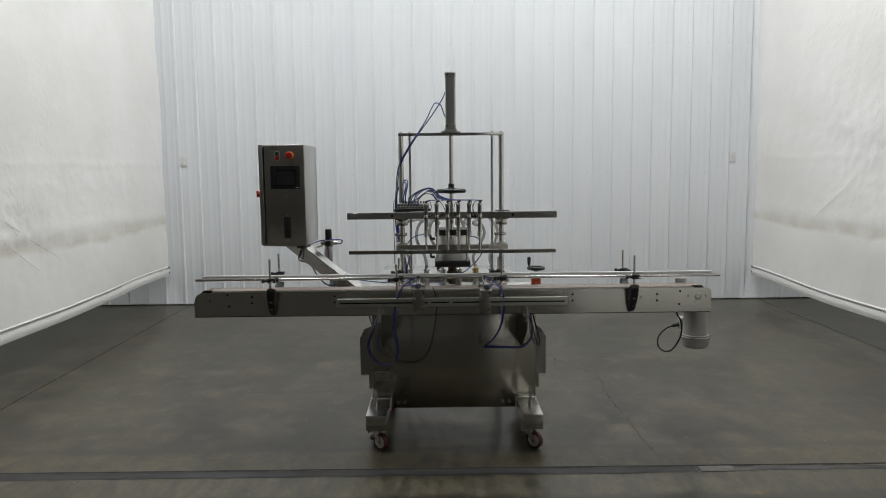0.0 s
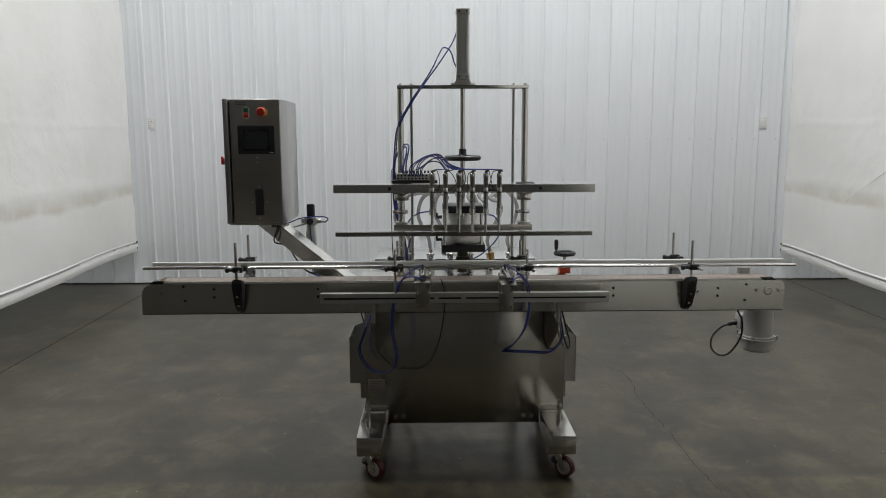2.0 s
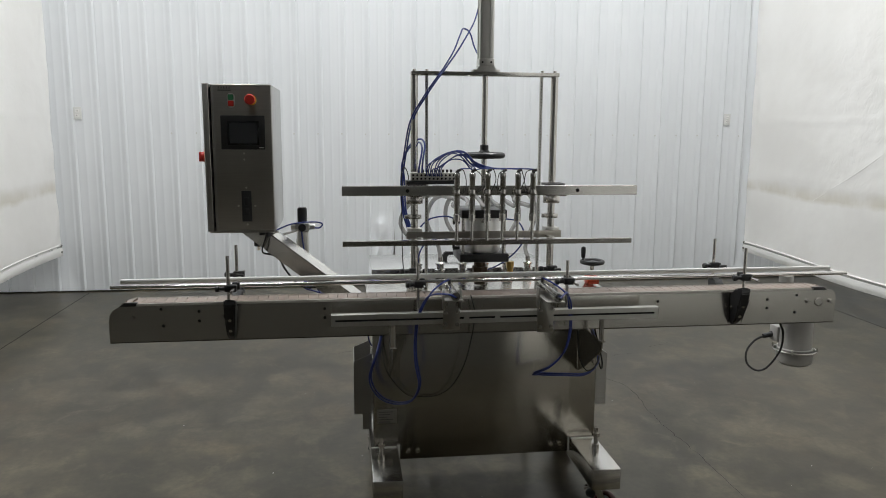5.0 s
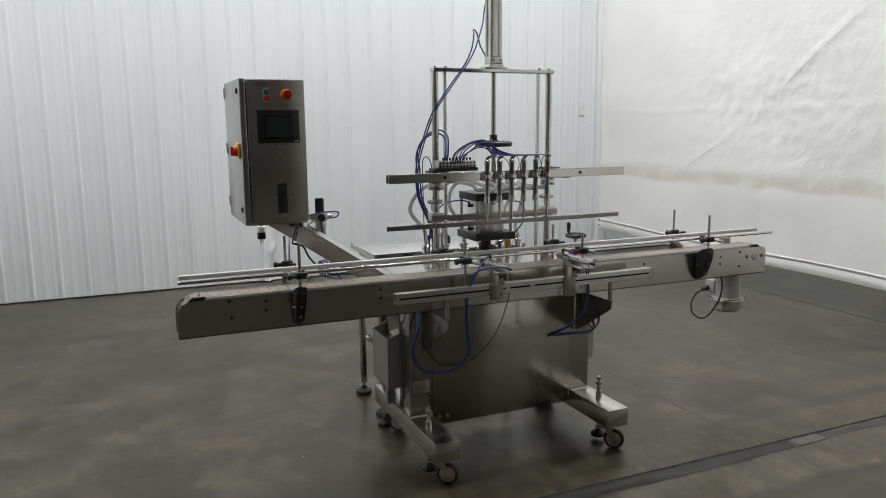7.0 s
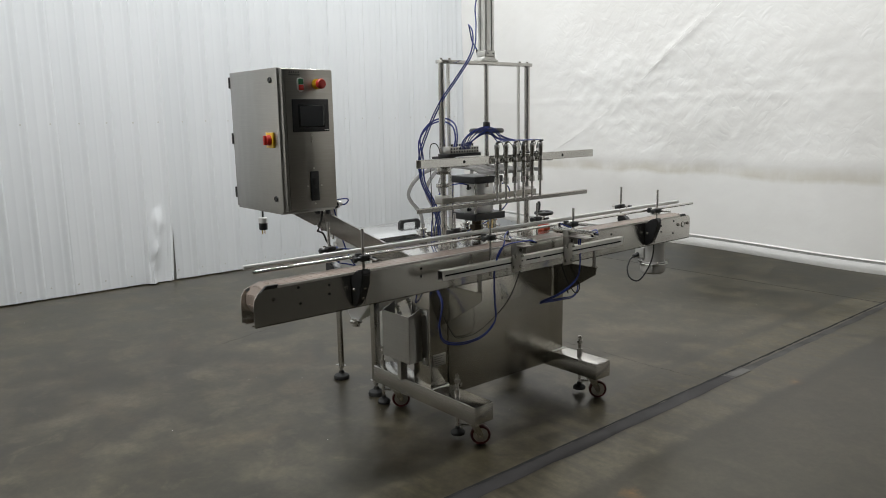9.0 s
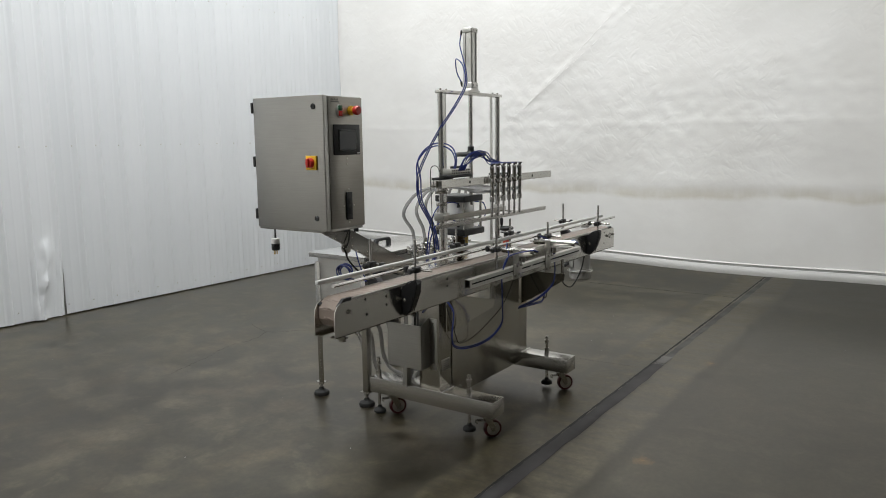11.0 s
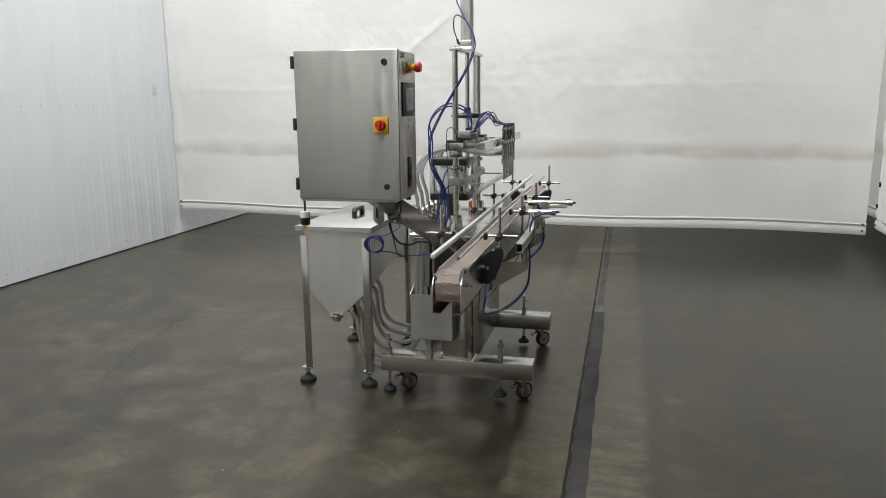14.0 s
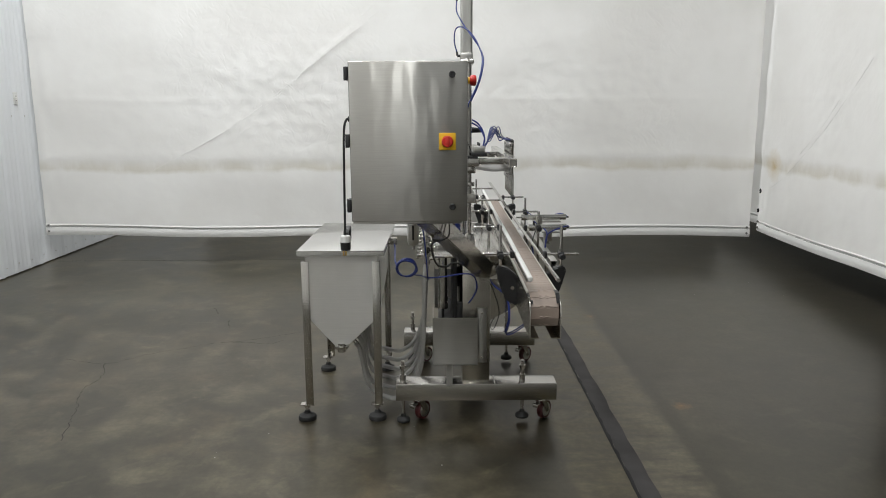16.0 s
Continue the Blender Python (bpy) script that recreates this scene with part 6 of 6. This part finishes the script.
def make_air_tubes():
    rnd = random.Random(5)
    # from the tall cylinder, out behind the post and down to the deck
    down = [(-0.093, 4.405, 1.80), (-0.163, 4.425, 1.70), (-0.222, 4.475, 1.59), (-0.242, 4.55, 1.46), (-0.253, 4.605, 1.33), (-0.247, 4.60, 1.20), (-0.215, 4.552, 1.08), (-0.195, 4.535, 0.95), (-0.185, 4.56, 0.866)]
    tube("air_tube", "blue air tube from tall cylinder down to deck", [[(MX - 0.014, PY + 0.051, 2.106), (0.058, 4.535, 2.05), (0.035, 4.505, 1.99), (-0.005, 4.463, 1.925), (-0.045, 4.425, 1.865)] + down], 0.0034, BLUE)
    tube("air_tube", "blue air tube looping beside tall cylinder", [[(MX - 0.014, PY + 0.051, 1.85), (0.046, 4.548, 1.90), (0.026, 4.543, 1.955), (-0.006, 4.515, 1.968), (-0.028, 4.465, 1.935), (-0.058, 4.428, 1.87)] + [(x - 0.008, y + 0.006, z) for x, y, z in down]], 0.0034, BLUE)
    tube("air_tube", "blue air tube running down behind the post", [[(-0.19, 4.41, 1.372), (-0.186, 4.405, 1.43), (-0.175, 4.44, 1.49), (-0.185, 4.51, 1.514), (-0.222, 4.57, 1.49), (-0.252, 4.61, 1.42)] + [(x + 0.007, y - 0.006, z) for x, y, z in down[4:]]], 0.004, BLUE)
    tube("air_tube", "blue air tube running down behind the post", [[(-0.205, 4.41, 1.372), (-0.198, 4.405, 1.42), (-0.186, 4.44, 1.475), (-0.192, 4.51, 1.50), (-0.226, 4.57, 1.478), (-0.255, 4.612, 1.41)] + [(x - 0.003, y + 0.010, z) for x, y, z in down[4:]]], 0.004, BLUE)
    # bundle from the valve island over to the nozzles
    for k in range(8):
        nx = -0.066 + 0.0612 * min(k, 5)
        x0 = -0.168 + 0.0085 * k
        h = 1.436 + rnd.uniform(-0.016, 0.020)
        d = rnd.uniform(-0.022, 0.022)
        tube("air_tube", "thin blue air tube from valve island to nozzle", [[(x0, 4.405, 1.362), (x0 - 0.004, 4.388, 1.392), (x0 + 0.012, 4.372 + 0.5 * d, h - 0.022), (-0.095 + 0.006 * k, 4.348 + d, h + 0.012), (-0.05 + 0.006 * k, 4.332 + d, h + 0.010 + 0.2 * d), (-0.012 + 0.005 * k, 4.315 + 0.6 * d, h - 0.026), (0.012 + 0.3 * max(nx, -0.05), 4.285 + 0.3 * d, 1.403), (0.2 * 0.03 + 0.8 * nx, 4.27, 1.401), (nx + 0.012, 4.262, 1.399)]], 0.0026, BLUE)
    # black sensor leads on the nozzles
    LEADS = [(0.034, 0.030, 0.006), (0.048, 0.026, -0.012), (0.030, 0.014, 0.010), (-0.024, -0.012, -0.004), (0.028, 0.036, -0.020), (-0.040, -0.046, 0.004)]
    for k in range(6):
        nx = -0.066 + 0.0612 * k
        tube("sensor_lead", "thin black lead curling beside a nozzle", [[(nx + 0.012, 4.250, 1.398), (nx + LEADS[k][0] * 0.7, 4.245, 1.388 + LEADS[k][2]), (nx + LEADS[k][0], 4.243, 1.348 + LEADS[k][2]), (nx + LEADS[k][1], 4.256, 1.312), (nx + 0.006, 4.272, 1.303)]], 0.0018, RUBBER, "cable", "sensor leads")
    # stop cylinder tubes on the front
    left = [(-0.20, 4.08, 0.93), (-0.238, 4.095, 0.845), (-0.25, 4.09, 0.75), (-0.247, 4.09, 0.67), (-0.232, 4.105, 0.575), (-0.255, 4.17, 0.49), (-0.313, 4.256, 0.447), (-0.379, 4.303, 0.462), (-0.417, 4.29, 0.545), (-0.388, 4.30, 0.645), (-0.366, 4.365, 0.705), (-0.36, 4.386, 0.74)]
    tube("air_tube", "blue air tube hanging in a loop before the body", [[(-0.11, 3.958, 0.953), (-0.145, 3.98, 0.962)] + left], 0.0034, BLUE)
    tube("air_tube", "blue air tube hanging in a loop before the body", [[(-0.11, 4.14, 0.984), (-0.15, 4.12, 0.968)] + [(x + 0.007, y + 0.004, z + 0.006) for x, y, z in left]], 0.0034, BLUE)
    right = [(0.345, 4.08, 0.905), (0.357, 4.09, 0.84), (0.355, 4.085, 0.77), (0.335, 4.09, 0.69), (0.30, 4.16, 0.61), (0.262, 4.262, 0.55), (0.285, 4.268, 0.545), (0.38, 4.225, 0.553), (0.475, 4.225, 0.553), (0.532, 4.245, 0.60), (0.54, 4.33, 0.68), (0.53, 4.386, 0.74)]
    tube("air_tube", "blue air tube draped before the body", [[(0.257, 3.898, 0.953), (0.30, 3.95, 0.965)] + right], 0.0034, BLUE)
    tube("air_tube", "blue air tube draped before the body", [[(0.257, 4.14, 0.984), (0.31, 4.10, 0.955)] + [(x + 0.007, y + 0.004, z + 0.006) for x, y, z in right]], 0.0034, BLUE)
    tube("sensor_lead", "black lead looped under the bracket", [[(0.46, 4.30, 0.72), (0.45, 4.24, 0.63), (0.475, 4.21, 0.575), (0.52, 4.22, 0.60), (0.545, 4.27, 0.66), (0.53, 4.36, 0.72), (0.525, 4.386, 0.745)]], 0.003, RUBBER, "cable", "sensor leads")
    tube("sensor_lead", "thin black lead hanging before the body", [[(-0.03, 4.12, 0.925), (-0.012, 4.135, 0.86), (-0.012, 4.15, 0.79), (-0.034, 4.21, 0.63), (-0.07, 4.31, 0.50), (-0.125, 4.36, 0.44), (-0.20, 4.365, 0.435), (-0.265, 4.355, 0.455), (-0.342, 4.335, 0.56), (-0.36, 4.36, 0.66), (-0.35, 4.386, 0.72)]], 0.0021, RUBBER, "cable", "sensor leads")
    tube("sensor_lead", "black lead looped beside machine body", [[(0.54, 4.386, 0.76), (0.55, 4.36, 0.70), (0.565, 4.35, 0.60), (0.59, 4.36, 0.53), (0.60, 4.38, 0.56), (0.575, 4.383, 0.66), (0.55, 4.386, 0.75)]], 0.0035, RUBBER, "cable", "sensor leads")
    # air supply to the regulator and its coiled slack
    tube("air_tube", "blue air tube curling round the regulator", [[(-0.645, 4.745, 1.112), (-0.622, 4.742, 1.112), (-0.608, 4.735, 1.128), (-0.625, 4.722, 1.140), (-0.68, 4.71, 1.142), (-0.745, 4.70, 1.135), (-0.80, 4.68, 1.115), (-0.84, 4.64, 1.10), (-0.845, 4.61, 1.111)]], 0.0034, BLUE)
    coil = []
    for k in range(61):
        a = 2 * math.pi * k / 13
        w = 1 + 0.10 * math.sin(k * 0.55)
        coil.append((-0.679 + 0.014 * math.sin(k * 0.4), 4.776 + 0.043 * w * math.cos(a), 0.862 + 0.038 * w * math.sin(a)))
    tube("air_tube", "coiled blue air tube hanging under the arm", [[(0.055, 4.875, 0.836), (0.0, 4.87, 0.82), (-0.25, 4.855, 0.83), (-0.50, 4.84, 0.86), (-0.62, 4.83, 0.88)] + coil + [(-0.62, 4.72, 0.815), (-0.50, 4.678, 0.776), (-0.47, 4.60, 0.775), (-0.45, 4.511, 0.783), (-0.43, 4.465, 0.765), (-0.42, 4.45, 0.706), (-0.41, 4.47, 0.655), (-0.398, 4.49, 0.625)]], 0.0032, BLUE)
    tube("air_tube", "blue air tube to drum actuator", [[(-0.043, 4.49, 1.178), (-0.08, 4.52, 1.185), (-0.15, 4.55, 1.165), (-0.20, 4.56, 1.10), (-0.21, 4.58, 1.0), (-0.2, 4.6, 0.867)], [(-0.043, 4.49, 1.07), (-0.09, 4.52, 1.09), (-0.16, 4.56, 1.06), (-0.19, 4.58, 0.98), (-0.185, 4.6, 0.867)], [(0.19, 4.53, 1.17), (0.24, 4.5, 1.16), (0.27, 4.5, 1.10), (0.25, 4.52, 1.04), (0.2, 4.56, 0.98), (0.15, 4.62, 0.935), (0.05, 4.64, 0.90), (0.0, 4.63, 0.867)]], 0.0034, BLUE)


make_air_tubes()
tube("air_tube", "blue air tube dropping from regulator beside valves", [[(-0.70, 4.72, 1.10), (-0.69, 4.70, 1.02), (-0.66, 4.69, 0.90), (-0.60, 4.685, 0.80), (-0.50, 4.68, 0.772)]], 0.0034, BLUE)
bm = B()
add_box(bm, 0.05, 0.09, 4.862, 4.8985, 0.835, 0.872, 0.003)
sb = thing("junction_box", bm, STEEL_FRONT, "small grey steel box beside the hopper lid", "junction box", at=(0.07, 4.88, 0.835))
bm = B()
add_box(bm, 0.062, 0.078, 4.898, 4.9335, 0.838, 0.846, 0.001)
part("bracket", bm, STEEL_FRONT, sb)
tube("sensor_lead", "thin grey lead arching beside carriage", [[(-0.25, 4.50, 0.90), (-0.262, 4.51, 1.0), (-0.265, 4.515, 1.2), (-0.265, 4.52, 1.33), (-0.262, 4.515, 1.385), (-0.25, 4.49, 1.392), (-0.24, 4.475, 1.36), (-0.24, 4.47, 1.33)]], 0.0022, RUBBER, "cable", "sensor leads")


def make_island():
    e = root("valve_island", (-0.14, 4.43, 1.33), "aluminium air valve island with rows of ports", "valve island")
    bm = B()
    add_box(bm, -0.255, -0.04, 4.395, 4.47, 1.3305, 1.345, 0.002)
    part("base_plate", bm, BLACK, e)
    bm = B()
    add_box(bm, -0.235, -0.048, 4.402, 4.462, 1.3455, 1.378, 0.003)
    blk = part("port_block", bm, ALU, e)
    bm = B()
    for k in range(11):
        for z in (1.354, 1.368):
            add_cyl(bm, (-0.226 + 0.0168 * k, 4.4012, z), (-0.226 + 0.0168 * k, 4.4035, z), 0.0045, seg=8)
    part("ports", bm, HOLE, blk)
    bm = B()
    for k in range(9):
        add_cyl(bm, (-0.20 + 0.0168 * k, 4.43, 1.377), (-0.20 + 0.0168 * k, 4.43, 1.39), 0.005, seg=8)
    part("push_fittings", bm, BLACK, blk)


make_island()
make_chain()
